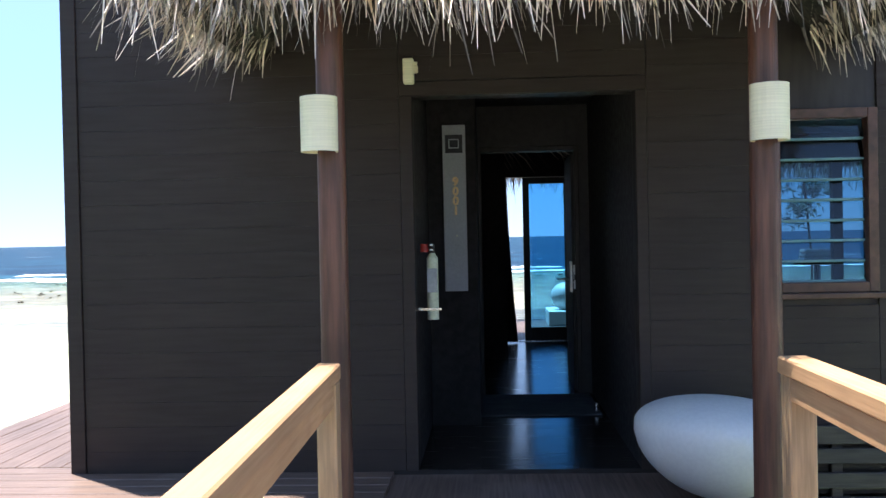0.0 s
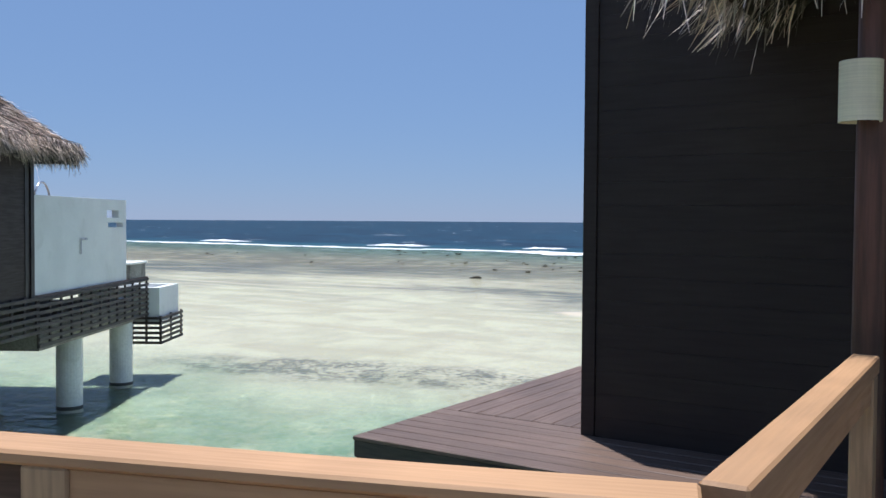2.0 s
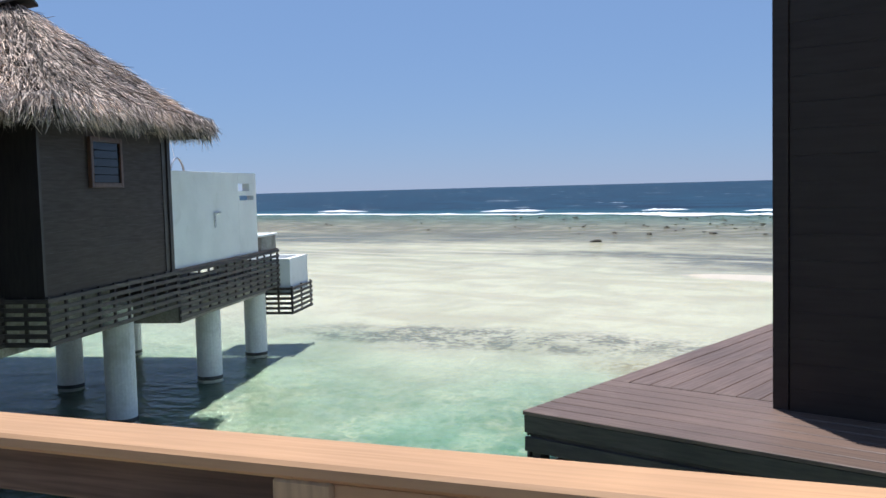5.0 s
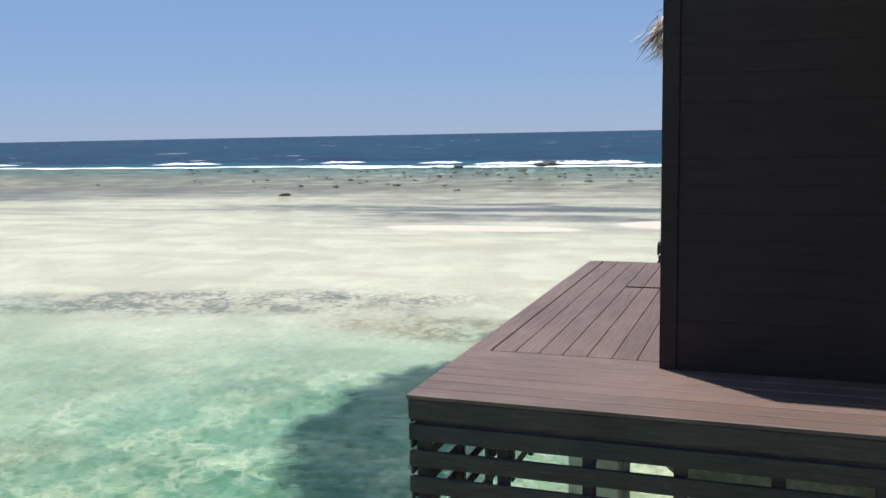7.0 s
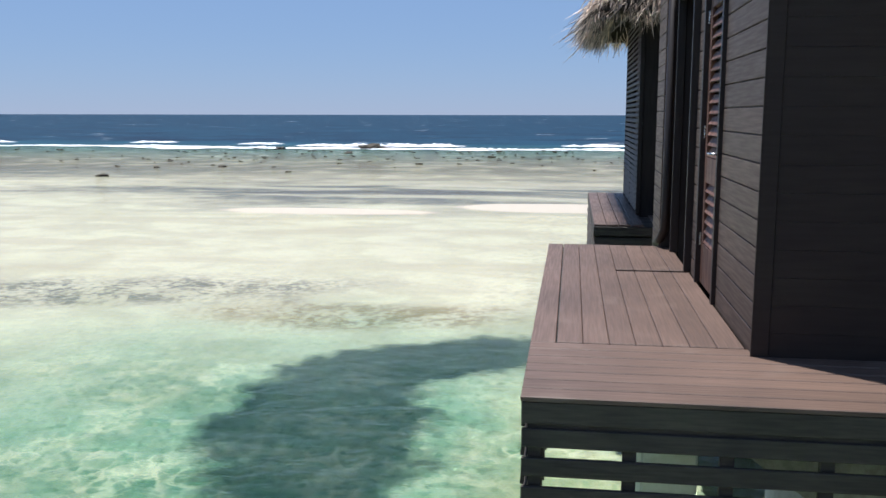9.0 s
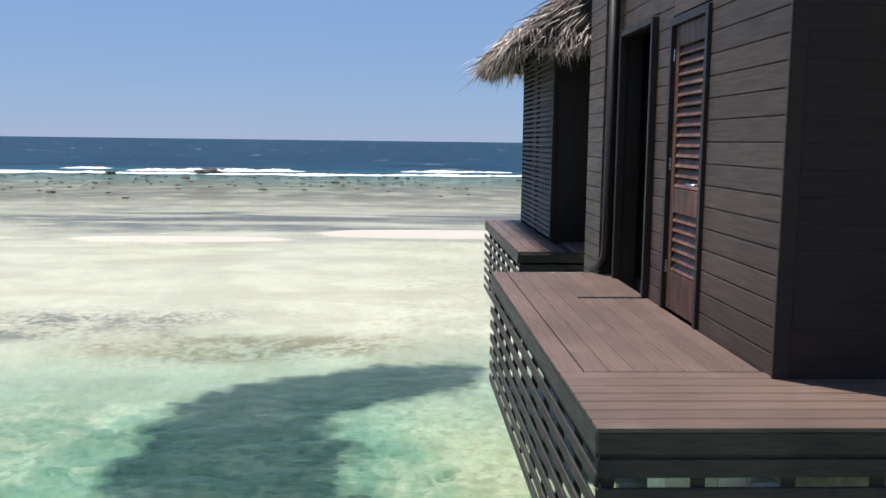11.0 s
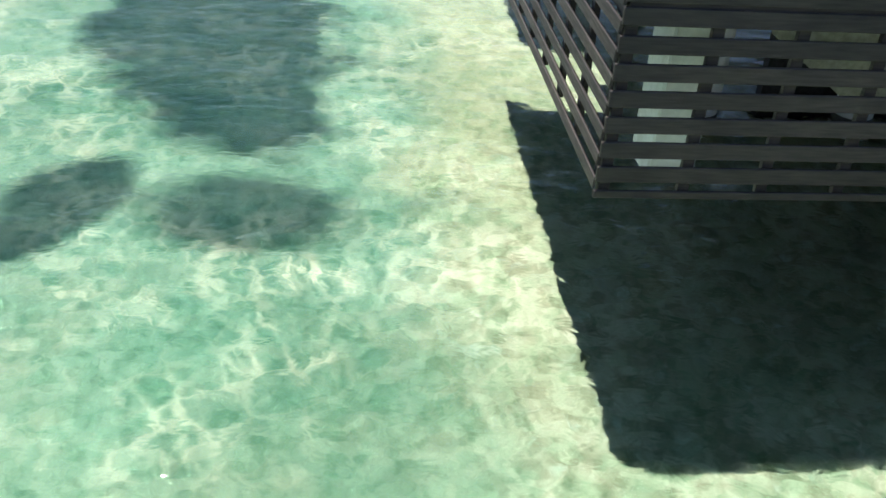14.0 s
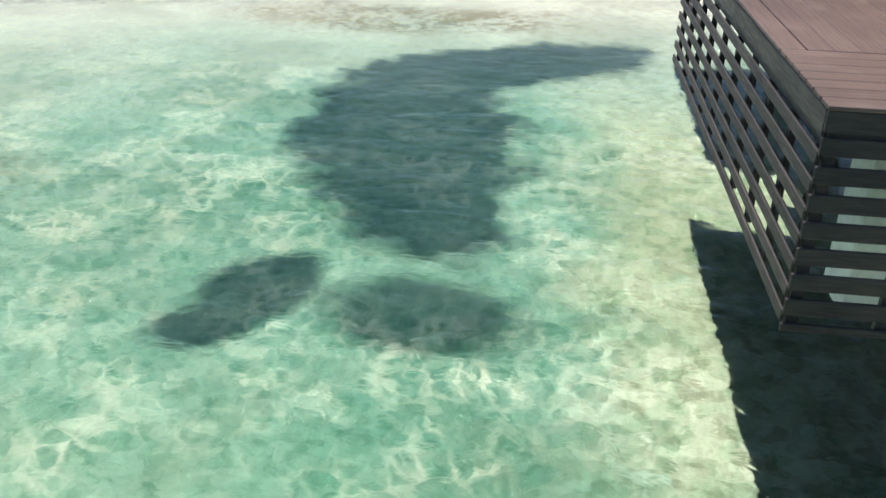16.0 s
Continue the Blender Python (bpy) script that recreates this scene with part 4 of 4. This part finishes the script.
part("bottle", cyl((0, 0, 0.84), 0.034, 0.36, 20), LABELCREAM, ext)
part("label", boxes(((-0.03, -0.042, 1.00), (0.03, -0.0345, 1.14)), bevel=0.002), LABELGREY, ext)
part("shoulder", cyl((0, 0, 1.20), 0.034, 0.03, 20, 0.016), LABELCREAM, ext)
part("valve", cyl((0, 0, 1.23), 0.016, 0.05, 14), BLACK, ext)
part("handle", boxes(((-0.01, -0.075, 1.272), (0.01, 0.02, 1.284)), ((-0.01, -0.065, 1.245), (0.01, 0.0, 1.255)), bevel=0.002), STEEL, ext)
part("gauge", cyl((-0.045, -0.01, 1.235), 0.024, 0.05, 16), REDPAINT, ext)
part("bracket", boxes(((-0.083, -0.05, 0.895), (0.052, -0.044, 0.91)), ((-0.083, -0.044, 0.895), (-0.075, 0.05, 0.91))), STEEL, ext)
em = thing("emergency_light", "small cream box light on the wall over the entrance", "wall light", pose(1.99, -0.03, 2.255))
part("body", box((-0.03, -0.03, -0.07), (0.03, 0.032, 0.07), 0.006), SHADE, em)
part("head", cyl((0.036, 0, -0.01), 0.018, 0.035, 14), SHADE, em)
part("head", cyl((0.036, 0, 0.03), 0.014, 0.02, 14), SHADE, em)
tagged(part("spotlight", cyl((2.62, 1.2, 2.385), 0.05, 0.012, 20), STEEL), "small round recessed spotlight in the entrance ceiling", "spotlight")

# ---- side wall: louvred door, opening, pipe ----
ld = thing("door_3", "closed red-brown timber door with louvre slats", "door", pose(0.03, 0, 0), kind="structure")
y0, y1 = 1.33, 2.07
part("door_leaf_stiles", boxes(((-0.02, y0, 0.01), (0.02, y0 + 0.09, 2.10)), ((-0.02, y1 - 0.09, 0.01), (0.02, y1, 2.10)), ((-0.02, y0 + 0.09, 0.01), (0.02, y1 - 0.09, 0.30)),
                                 ((-0.02, y0 + 0.09, 0.74), (0.02, y1 - 0.09, 0.92)), ((-0.02, y0 + 0.09, 1.95), (0.02, y1 - 0.09, 2.10)), bevel=0.003), DOORWOOD, ld)
part("backing", box((0.022, y0 + 0.02, 0.02), (0.03, y1 - 0.02, 2.08)), DARKROOM, ld)
for z0, z1 in ((0.30, 0.74), (0.92, 1.95)):
    k = round((z1 - z0) / 0.073)
    for i in range(k):
        z = z0 + (i + 0.5) * (z1 - z0) / k
        ob = piece("slat", (0.012, y1 - y0 - 0.18, 0.070), DOORWOOD, ld, (0, (y0 + y1) / 2, z), bevel=0.003)
        ob.matrix_basis = pose(0, (y0 + y1) / 2, z, 0, 28, 0)
part("lever", tube([(-0.02, y0 + 0.06, 0.965), (-0.075, y0 + 0.06, 0.965), (-0.078, y0 + 0.17, 0.965)], 0.011), STEEL, ld, "bright steel lever handle")
part("rose", box((-0.028, y0 + 0.035, 0.90), (-0.0205, y0 + 0.085, 1.02), 0.003), STEEL, ld)
for z in (0.28, 1.05, 1.85):
    part("hinge", cyl((-0.026, y1 + 0.004, z), 0.008, 0.09, 10), STEEL, ld)
part("door_frame", boxes(((-0.055, 1.27, 0.0), (0.03, 1.325, 2.16)), ((-0.055, 2.075, 0.0), (0.03, 2.13, 2.16)), ((-0.055, 1.325, 2.105), (0.03, 2.075, 2.16)), bevel=0.003), SIDING_Y, ld)
for lo, hi in (((-0.05, 2.52, 0.0), (0.02, 2.57, 2.24)), ((-0.05, 3.56, 0.0), (0.02, 3.61, 2.24)), ((-0.05, 2.57, 2.19), (0.02, 3.56, 2.24))):
    trim("trim", lo, hi)
tagged(part("drain_pipe", tube([(-0.08, 3.76, 3.2), (-0.08, 3.76, 0.35), (-0.085, 3.77, 0.18), (-0.11, 3.86, 0.08), (-0.13, 4.05, 0.02)], 0.038, 12), SIDING_Y), "dark painted drain pipe on the side wall", "pipe")

# ---- second deck with its louvre screen and far eave ----
deck2 = thing("deck", "reddish brown composite deck beside the bathroom", "deck", kind="structure")
part("deck_frame", boxes(((-0.62, 5.62, -0.24), (1.3, 6.63, -0.027)), ((-0.62, 6.633, -0.24), (-0.02, 9.6, -0.027))), SLAT, deck2)
for i in range(4):
    piece("deck_board", (0.132, 4.20, 0.024), DECK_Y, deck2, (-0.605 + i * 0.138, 7.68, -0.012))
piece("deck_board", (1.3, 1.0, 0.024), DECK_X, deck2, (0.65, 6.08, -0.012))
lscreen = thing("louvre_screen", "dark timber screen of narrow horizontal louvres", "screen")
for y in (6.60, 7.98, 9.36):
    part("upright", box((-0.15, y, 0.0), (-0.103, y + 0.06, 2.5), 0.003), SIDING_Y, lscreen)
for i in range(36):
    piece("slat", (0.012, 2.72, 0.046), SLAT, lscreen, (-0.145, 8.01, 0.07 + i * 0.067), bevel=0.003).matrix_basis = pose(-0.145, 8.01, 0.07 + i * 0.067, 0, 24, 0)
far_eave = thing("bathroom_roof", "shaggy palm thatch roof over the bathroom wing", "thatched roof")
fe = [((-0.72, 10.1, 2.37), (-0.72, 5.9, 2.37), (1.4, 6.4, 4.1), (1.4, 9.4, 4.1)), ((3.6, 10.1, 2.37), (-0.72, 10.1, 2.37), (1.4, 9.4, 4.1), (1.4, 9.4, 4.1)), ((-0.72, 5.9, 2.37), (3.6, 5.9, 2.37), (1.4, 6.4, 4.1), (1.4, 6.4, 4.1))]
part("packed_thatch", roof_body(fe, 0.14), THATCH_SHADED, far_eave)
part("thatch", thatch_blades(fe, [((-0.72, 10.1, 2.37), (-0.72, 5.9, 2.37), (-1, 0, 0)), ((0.6, 10.1, 2.37), (-0.72, 10.1, 2.37), (0, 1, 0)), ((-0.72, 5.9, 2.37), (0.6, 5.9, 2.37), (0, -1, 0))], 300, 0.34, 420, 0.23, 0.014), THATCH, far_eave)

# ---- piles ----


def pile(x, y, r=0.19, top=-0.25, stain=WATER_Z + 0.05):
    p = thing("pile", "round white coated concrete pile standing in the water", "pile", pose(x, y, 0), "piles under the villas")
    part("shaft", cyl((0, 0, -3.2), r, top + 3.2, 28), PILE, p)
    # thin dark band paints the reflection at the waterline; stain is its top
    part("waterline_band", cyl((0, 0, WATER_Z - 0.10), r + 0.006, stain - WATER_Z + 0.10, 28), BLACKBAND, p, "dark band at the waterline, painted for the reflection")
    return p


for x, y in ((1.0, 3.2), (2.6, 3.2), (4.4, 3.2), (7.0, 1.4), (1.2, 6.4), (1.2, 9.0), (4.4, 6.2)):
    pile(x, y)
pile(1.87, -0.98)
pile(3.52, -0.98)
for x, low in ((-0.53, -1.52), (1.80, -1.33)):
    tagged(part("pier_block", box((x, 0.10, low), (x + 0.30, 0.48, -0.241), 0.015), PILE), "white coated concrete block hanging under the deck", "pier", "pier blocks")
bm = bmesh.new()
ends = [[bm.verts.new((x, y, z)) for x, z in ((0.03, -0.241), (0.03, -0.56), (0.55, -0.93), (3.4, -0.93), (3.4, -0.241))] for y in (0.025, 0.092)]
bm.faces.new(ends[0])
bm.faces.new(ends[1][::-1])
for k in range(5):
    bm.faces.new((ends[0][k], ends[1][k], ends[1][(k + 1) % 5], ends[0][(k + 1) % 5]))
bmesh.ops.recalc_face_normals(bm, faces=bm.faces)
tagged(part("edge_beam", bm, CONCRETE), "tan concrete edge beam with a splayed end under the deck", "beam", kind="structure")
# added walls that shut daylight and lit water out under the floor
wall("wall_under_villa", [((1.75, 3.5, -3.0), (7.4, 3.62, -0.51)), ((7.28, 0.1, -3.0), (7.4, 3.497, -0.51))], DARKROOM, "added dark wall keeping light out under the villa floor")
for x in (-6.5, -3.0, 0.6, 4.2, 7.8):
    pile(x, -6.4 if x > -4 else -7.4, 0.19, -0.4)
tagged(part("under_beam", boxes(((0.3, 0.52, -0.50), (7.3, 0.9, -0.24)), ((2.9, 0.95, -0.95), (3.3, 2.95, -0.24)), ((4.9, 0.95, -0.95), (5.3, 6.0, -0.24)), ((0.4, 3.0, -0.50), (7.3, 3.4, -0.24)), ((-0.9, 0.05, -0.24), (0.0, 3.85, -0.225)), ((0.0, 0.05, -0.24), (7.3, 6.3, -0.225))), CONCRETE), "weathered concrete beams under the villa floor", "beam", kind="structure")

# ---- neighbouring villa, turned to follow the curve of the walkway ----
NB = pose(-11.95, 3.90, 0, 0, 0, 32.6)   # local x: out of its side wall, local y: along the wall towards the sea
villa = thing("neighbour_villa", "dark boarded stilt villa with shaggy thatched roof", "house", NB)
part("wall", boxes(((-6.0, -3.9, -0.1), (0.0, 0.0, 2.5)), ((-6.5, -9.0, -0.1), (-0.62, -3.903, 2.5))), SIDING_Y, villa)
for i in range(17):
    z = -0.03 + i * PITCH + PITCH / 2
    # boards in the same shade-darkened siding colour
    piece("board", (0.022, 3.86, PITCH - 0.0008), SHADED_SIDING, villa, (0.012, -1.95, z), bevel=0.0004)
    piece("board", (0.022, 5.0, PITCH - 0.0008), SHADED_SIDING, villa, (-0.608, -6.42, z), bevel=0.0004)
part("corner_post", boxes(((-0.06, -0.10, -0.1), (0.05, 0.02, 2.4)), ((-0.06, -0.28, -0.1), (0.035, -0.16, 2.4))), SIDING_Y, villa)
part("corner_post", boxes(((-0.03, -3.93, -0.1), (0.03, -3.87, 2.4))), SIDING_Y, villa)


def side_window(parent, x, y0, y1, z0, z1):
    """A small louvred window in the neighbour's side wall, facing local +x."""
    f = 0.07
    w = part("window", boxes(((x, y0 - f, z0 - f), (x + 0.06, y0, z1 + f)), ((x, y1, z0 - f), (x + 0.06, y1 + f, z1 + f)), ((x, y0, z1), (x + 0.06, y1, z1 + f)), ((x, y0, z0 - f), (x + 0.06, y1, z0)), bevel=0.006), FRAME, parent, "brown timber window frame")
    part("backing", box((x + 0.001, y0, z0), (x + 0.006, y1, z1)), DARKROOM, w)
    k = 5
    for i in range(k):
        z = z0 + (i + 0.5) * (z1 - z0) / k
        h = (z1 - z0) / k * 0.46
        part("pane", box((-0.003, y0, -h), (0.003, y1, h)), LOUVRE_GLASS, w, m=pose(x + 0.03, 0, z, 0, -2, 0))


side_window(villa, 0.024, -2.60, -1.80, 1.48, 2.08)
side_window(villa, -0.596, -5.4, -4.45, 1.42, 2.12)
# roofs
re = 2.42
hip = [((0.55, -4.35, re), (0.55, 0.72, re), (-1.35, -1.9, 4.18), (-1.35, -2.0, 4.18)), ((0.55, 0.72, re), (-6.5, 0.72, re), (-6.5, -1.9, 4.18), (-1.35, -1.9, 4.18)), ((-3.4, -4.35, re), (0.55, -4.35, re), (-1.35, -2.0, 4.18), (-3.4, -2.0, 4.18))]
main = [((-0.1, -9.6, re), (-0.1, 0.85, re), (-4.1, -3.15, 6.12), (-4.1, -5.6, 6.12))]
rear = [((-0.1, 0.85, re), (-8.1, 0.85, re), (-4.1, -3.15, 6.12), (-4.1, -3.15, 6.12)), ((-8.1, -9.6, re), (-0.1, -9.6, re), (-4.1, -5.6, 6.12), (-4.1, -5.6, 6.12)),
        ((-8.1, 0.85, re), (-8.1, -9.6, re), (-4.1, -5.6, 6.12), (-4.1, -3.15, 6.12))]
roof = part("roof", roof_body(hip + main + rear, 0.2), THATCH_SHADED, villa, "packed grey palm thatch roof, dark with painted shade between blades")
part("thatch", thatch_blades(hip + main, [((0.55, -4.35, re), (0.55, 0.72, re), (1, 0, 0)), ((0.55, 0.72, re), (-3.0, 0.72, re), (0, 1, 0)), ((-1.0, -4.35, re), (0.55, -4.35, re), (0, -1, 0)), ((-0.1, -9.6, re), (-0.1, -4.2, re), (1, 0, 0))],
                             1150, 0.25, 900, 0.26, 0.0115), THATCH, roof)
part("thatch", thatch_blades(rear, [((-0.1, 0.85, re), (-8.1, 0.85, re), (0, 1, 0)), ((-8.1, 0.85, re), (-8.1, -9.6, re), (-1, 0, 0))], 110, 0.5, 150, 0.3, 0.03), THATCH, roof)
cap = bmesh.new()
for i, (x, w, z) in enumerate(((-3.1, 0.20, 4.34), (-1.6, 0.24, 4.33), (-1.2, 0.27, 4.38))):
    ring = [cap.verts.new((x, -1.95 + a * w, z - abs(a) * 0.12 + b)) for a, b in ((-1, 0), (0, 0.03), (1, 0), (1, -0.035), (0, -0.01), (-1, -0.035))]
    if i:
        for k in range(6):
            cap.faces.new((prev[k], ring[k], ring[(k + 1) % 6], prev[(k + 1) % 6]))
    else:
        cap.faces.new(ring[::-1])
    prev = ring
cap.faces.new(prev)
bmesh.ops.recalc_face_normals(cap, faces=cap.faces)
part("ridge_cap", cap, RIDGE, roof, "dark upturned ridge cap")


def skirt(parent, m, ln, z_top, rows, pitch=0.115, post=0.45, h=0.062):
    """A skirt of horizontal slats on upright battens, along local x of m, facing local -y."""
    s = new("skirt")
    s.parent = parent
    s.matrix_basis = m
    for i in range(round(ln / post) + 1):
        a = 0.03 + i * (ln - 0.06) / max(1, round(ln / post))
        piece("batten", (0.05, 0.036, rows * pitch - 0.02), SLAT, s, (a, 0.032, z_top - (rows * pitch - 0.02) / 2), bevel=0.003)
    for i in range(rows):
        piece("slat", (ln, 0.026, h), SLAT, s, (ln / 2, 0, z_top - pitch * (i + 0.5)), bevel=0.003)
    return s


skirt(villa, pose(0.06, 0, 0, 0, 0, 90) @ pose(-3.9, 0, 0), 4.05, -0.02, 6)
skirt(villa, pose(-0.62, -3.93, 0), 0.70, -0.02, 6)
skirt(villa, pose(-0.57, 0, 0, 0, 0, 90) @ pose(-9.0, 0, 0), 5.05, -0.02, 6)
skirt(villa, pose(0.06, 0, 0, 0, 0, 90) @ pose(0.15, 0, 0), 5.55, -0.04, 8)
# its far part is added, unseen, to cast shade on the water behind
part("deck", boxes(((-10.5, 0.02, -0.10), (0.05, 5.7, -0.03))), DECK_X, villa, "brown boarded pool deck, lengthened unseen to shade the water")
# white screen wall with three slots
ww = part("screen_wall", box((-0.15, 0.05, -0.03), (0.0, 3.347, 1.70), 0.003), WHITEWALL, villa, "white rendered screen wall with slots")
for lo, hi in (((-0.15, 3.35, -0.03), (0.0, 4.28, 1.12)), ((-0.15, 3.35, 1.22), (0.0, 4.28, 1.32)), ((-0.15, 3.35, 1.48), (0.0, 4.28, 1.70)), ((-0.15, 4.283, -0.03), (0.0, 4.45, 1.70)),
               ((-0.15, 3.35, 1.123), (0.0, 3.42, 1.217)), ((-0.15, 4.02, 1.323), (0.0, 4.28, 1.477))):
    part("panel", box(lo, hi), WHITEWALL, ww)
part("handle", boxes(((0.0, 1.98, 0.62), (0.03, 2.02, 0.92)), ((0.0, 2.02, 0.89), (0.03, 2.3, 0.92))), STEEL, ww)
part("plinth", box((-0.5, 4.6, -0.03), (0.03, 5.6, 0.28), 0.01), CONCRETE, villa, "pale concrete plinth at the deck end")
part("coping", box((-0.55, 4.55, 0.283), (0.06, 5.66, 0.33), 0.008), WHITEWALL, villa)
part("pool_ladder_rail", tube([(-0.45, 1.05 + 0.36 * (1 - math.cos(a)), 1.45 + 0.52 * math.sin(a)) for a in [math.pi * i / 14 for i in range(15)]], 0.02, 10), STEEL, villa, "bright steel hoop rail")
part("plunge_tub", boxes(((-1.6, 5.75, -1.1), (0.3, 5.9, -0.30)), ((-1.6, 7.05, -1.1), (0.3, 7.2, -0.30)), ((0.15, 5.9, -1.1), (0.3, 7.05, -0.30)), ((-1.6, 5.9, -1.1), (-1.45, 7.05, -0.30)), ((-1.45, 5.9, -1.1), (0.15, 7.05, -0.98))), WHITEWALL, villa, "white rendered tub at the deck end")
skirt(villa, pose(0.36, 0, 0, 0, 0, 90) @ pose(5.7, 0, 0), 1.65, -0.95, 6, 0.115, 0.9)
skirt(villa, pose(-0.36, 5.69, 0), 0.73, -0.95, 6, 0.115, 0.4)
part("beam", boxes(((-5.0, 0.6, -1.05), (-0.15, 5.3, -0.55)), ((-5.0, -8.5, -0.9), (-0.9, -0.5, -0.12))), CONCRETE, villa, "stained concrete beam under the deck")
for u, s in ((-0.45, 2.55), (-0.40, 5.2), (-0.6, -0.85), (-1.0, -5.0), (-3.0, 1.7), (-3.4, -0.9), (-3.6, 5.4), (-3.4, -5.5), (-3.6, -8.3)):
    p = NB @ Vector((u, s, 0))
    pile(p.x, p.y, 0.25, -0.5)

# ---- boards and slats of the near villa ----
trim("trim", (-0.003, 0.0095, -0.02), (0.018, 0.042, TOP), SIDING, bevel=0.002)
clad_y(wall_west, 0.012, 0.044, 1.268, -0.02, TOP)
clad_y(wall_west, 0.012, 2.132, 2.518, -0.02, TOP)
clad_y(wall_west, 0.012, 1.272, 2.128, 2.18, TOP)
clad_y(wall_west, 0.012, 2.522, 3.605, 2.26, TOP)
clad_y(wall_west, 0.012, 3.612, 3.85, -0.02, TOP)
clad_y(wall_bath, -0.108, 3.868, 4.545, -0.6, TOP)
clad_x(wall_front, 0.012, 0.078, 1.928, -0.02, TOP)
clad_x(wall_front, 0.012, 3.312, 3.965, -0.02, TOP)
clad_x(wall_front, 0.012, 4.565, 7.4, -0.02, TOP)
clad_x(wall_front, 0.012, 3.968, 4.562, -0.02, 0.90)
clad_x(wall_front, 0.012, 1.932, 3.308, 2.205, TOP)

# deck boards: a strip across the front, an edge board and boards along the side
for i in range(7):
    piece("deck_board", (2.994, 0.127, 0.024), DECK_X, deck, (0.363, -0.7735 + i * 0.1405, -0.012))
piece("deck_board", (0.135, 3.80, 0.024), DECK_Y, deck, (-1.067, 2.045, -0.012))
xs = [-0.992 + 0.1405 * i for i in range(7)]
for i, x in enumerate(xs):
    if x < -0.60:
        piece("deck_board", (0.1378, 3.79, 0.024), DECK_Y, deck, (x + 0.07, 2.05, -0.012))
    else:
        piece("deck_board", (0.1378, 2.33, 0.024), DECK_Y, deck, (x + 0.07, 1.320, -0.012))
        piece("deck_board", (0.1378, 1.36, 0.024), DECK_Y, deck, (x + 0.07, 3.250, -0.012))
# slatted skirt under the deck
SP = 0.1343   # pitch of the slats; each leans out at its lower edge
slat_z = [-0.088 - SP * i for i in range(8)]


def slat_x(parent, x0, x1, y, z, i, m=SLAT):
    """A slat along x that faces -y, with a fascia board over the first."""
    h = 0.04 if i == 7 else 0.084
    top = z - 0.062
    piece("slat", (x1 - x0, 0.024, h), m, parent, (0, 0, 0)).matrix_basis = pose((x0 + x1) / 2, y, top - h / 2, -3, 0, 0)
    if i == 0:
        piece("fascia", (x1 - x0, 0.026, 0.10), m, parent, (0, 0, 0)).matrix_basis = pose((x0 + x1) / 2, y, -0.076, 0, 0, 0)


def slat_y(parent, y0, y1, x, z, i, m=SLAT):
    """A slat along y that faces -x."""
    h = 0.122 if i == 0 else 0.064
    low = z - 0.062
    piece("slat", (0.018, y1 - y0, h), m, parent, (0, 0, 0)).matrix_basis = pose(x, (y0 + y1) / 2, low + h / 2, 0, 0 if i == 0 else 4, 0)


front_skirt = thing("skirt", "dark slatted timber skirt below the deck edge", "slatted skirt")
for i, z in enumerate(slat_z):
    slat_x(front_skirt, -1.128, 1.85, -0.818, z, i)
for i in range(8):
    part("batten", box((-0.005, 0, -1.11), (0.055, 0.035, -0.03), 0.003), SLAT, front_skirt, m=pose(-1.095 + i * 0.415, -0.795, 0))
side_skirt = thing("skirt", "dark slatted timber skirt below the deck edge", "slatted skirt")
for i, z in enumerate(slat_z):
    slat_y(side_skirt, -0.804, 4.05, -1.122, z, i)
for i in range(10):
    part("batten", box((0, -0.03, -1.08), (0.035, 0.03, -0.03), 0.003), SLAT, side_skirt, m=pose(-1.098, -0.70 + i * 0.523, 0))
skirt2 = thing("skirt", "dark slatted timber skirt below the far deck", "slatted skirt")
for i, z in enumerate(slat_z):
    slat_y(skirt2, 5.58, 9.78, -0.668, z, i)
    if i < 4:
        slat_x(skirt2, -0.66, 0.6, 5.57, z, i)
for i in range(7):
    part("batten", box((-0.646, 5.62 + i * 0.6, -1.08), (-0.61, 5.68 + i * 0.6, -0.03), 0.003), SLAT, skirt2)
wall_skirt = thing("skirt", "dark slatted timber skirt below the front wall", "slatted skirt")
for i, z in enumerate(slat_z):
    slat_x(wall_skirt, 3.75, 7.45, -0.05, z, i)
for i in range(8):
    part("batten", box((0, 0, -1.09), (0.06, 0.035, -0.03), 0.003), SLAT, wall_skirt, m=pose(3.78 + i * 0.5, -0.033, 0))
wall_skirt.matrix_basis = pose(0, 0, 0.27)
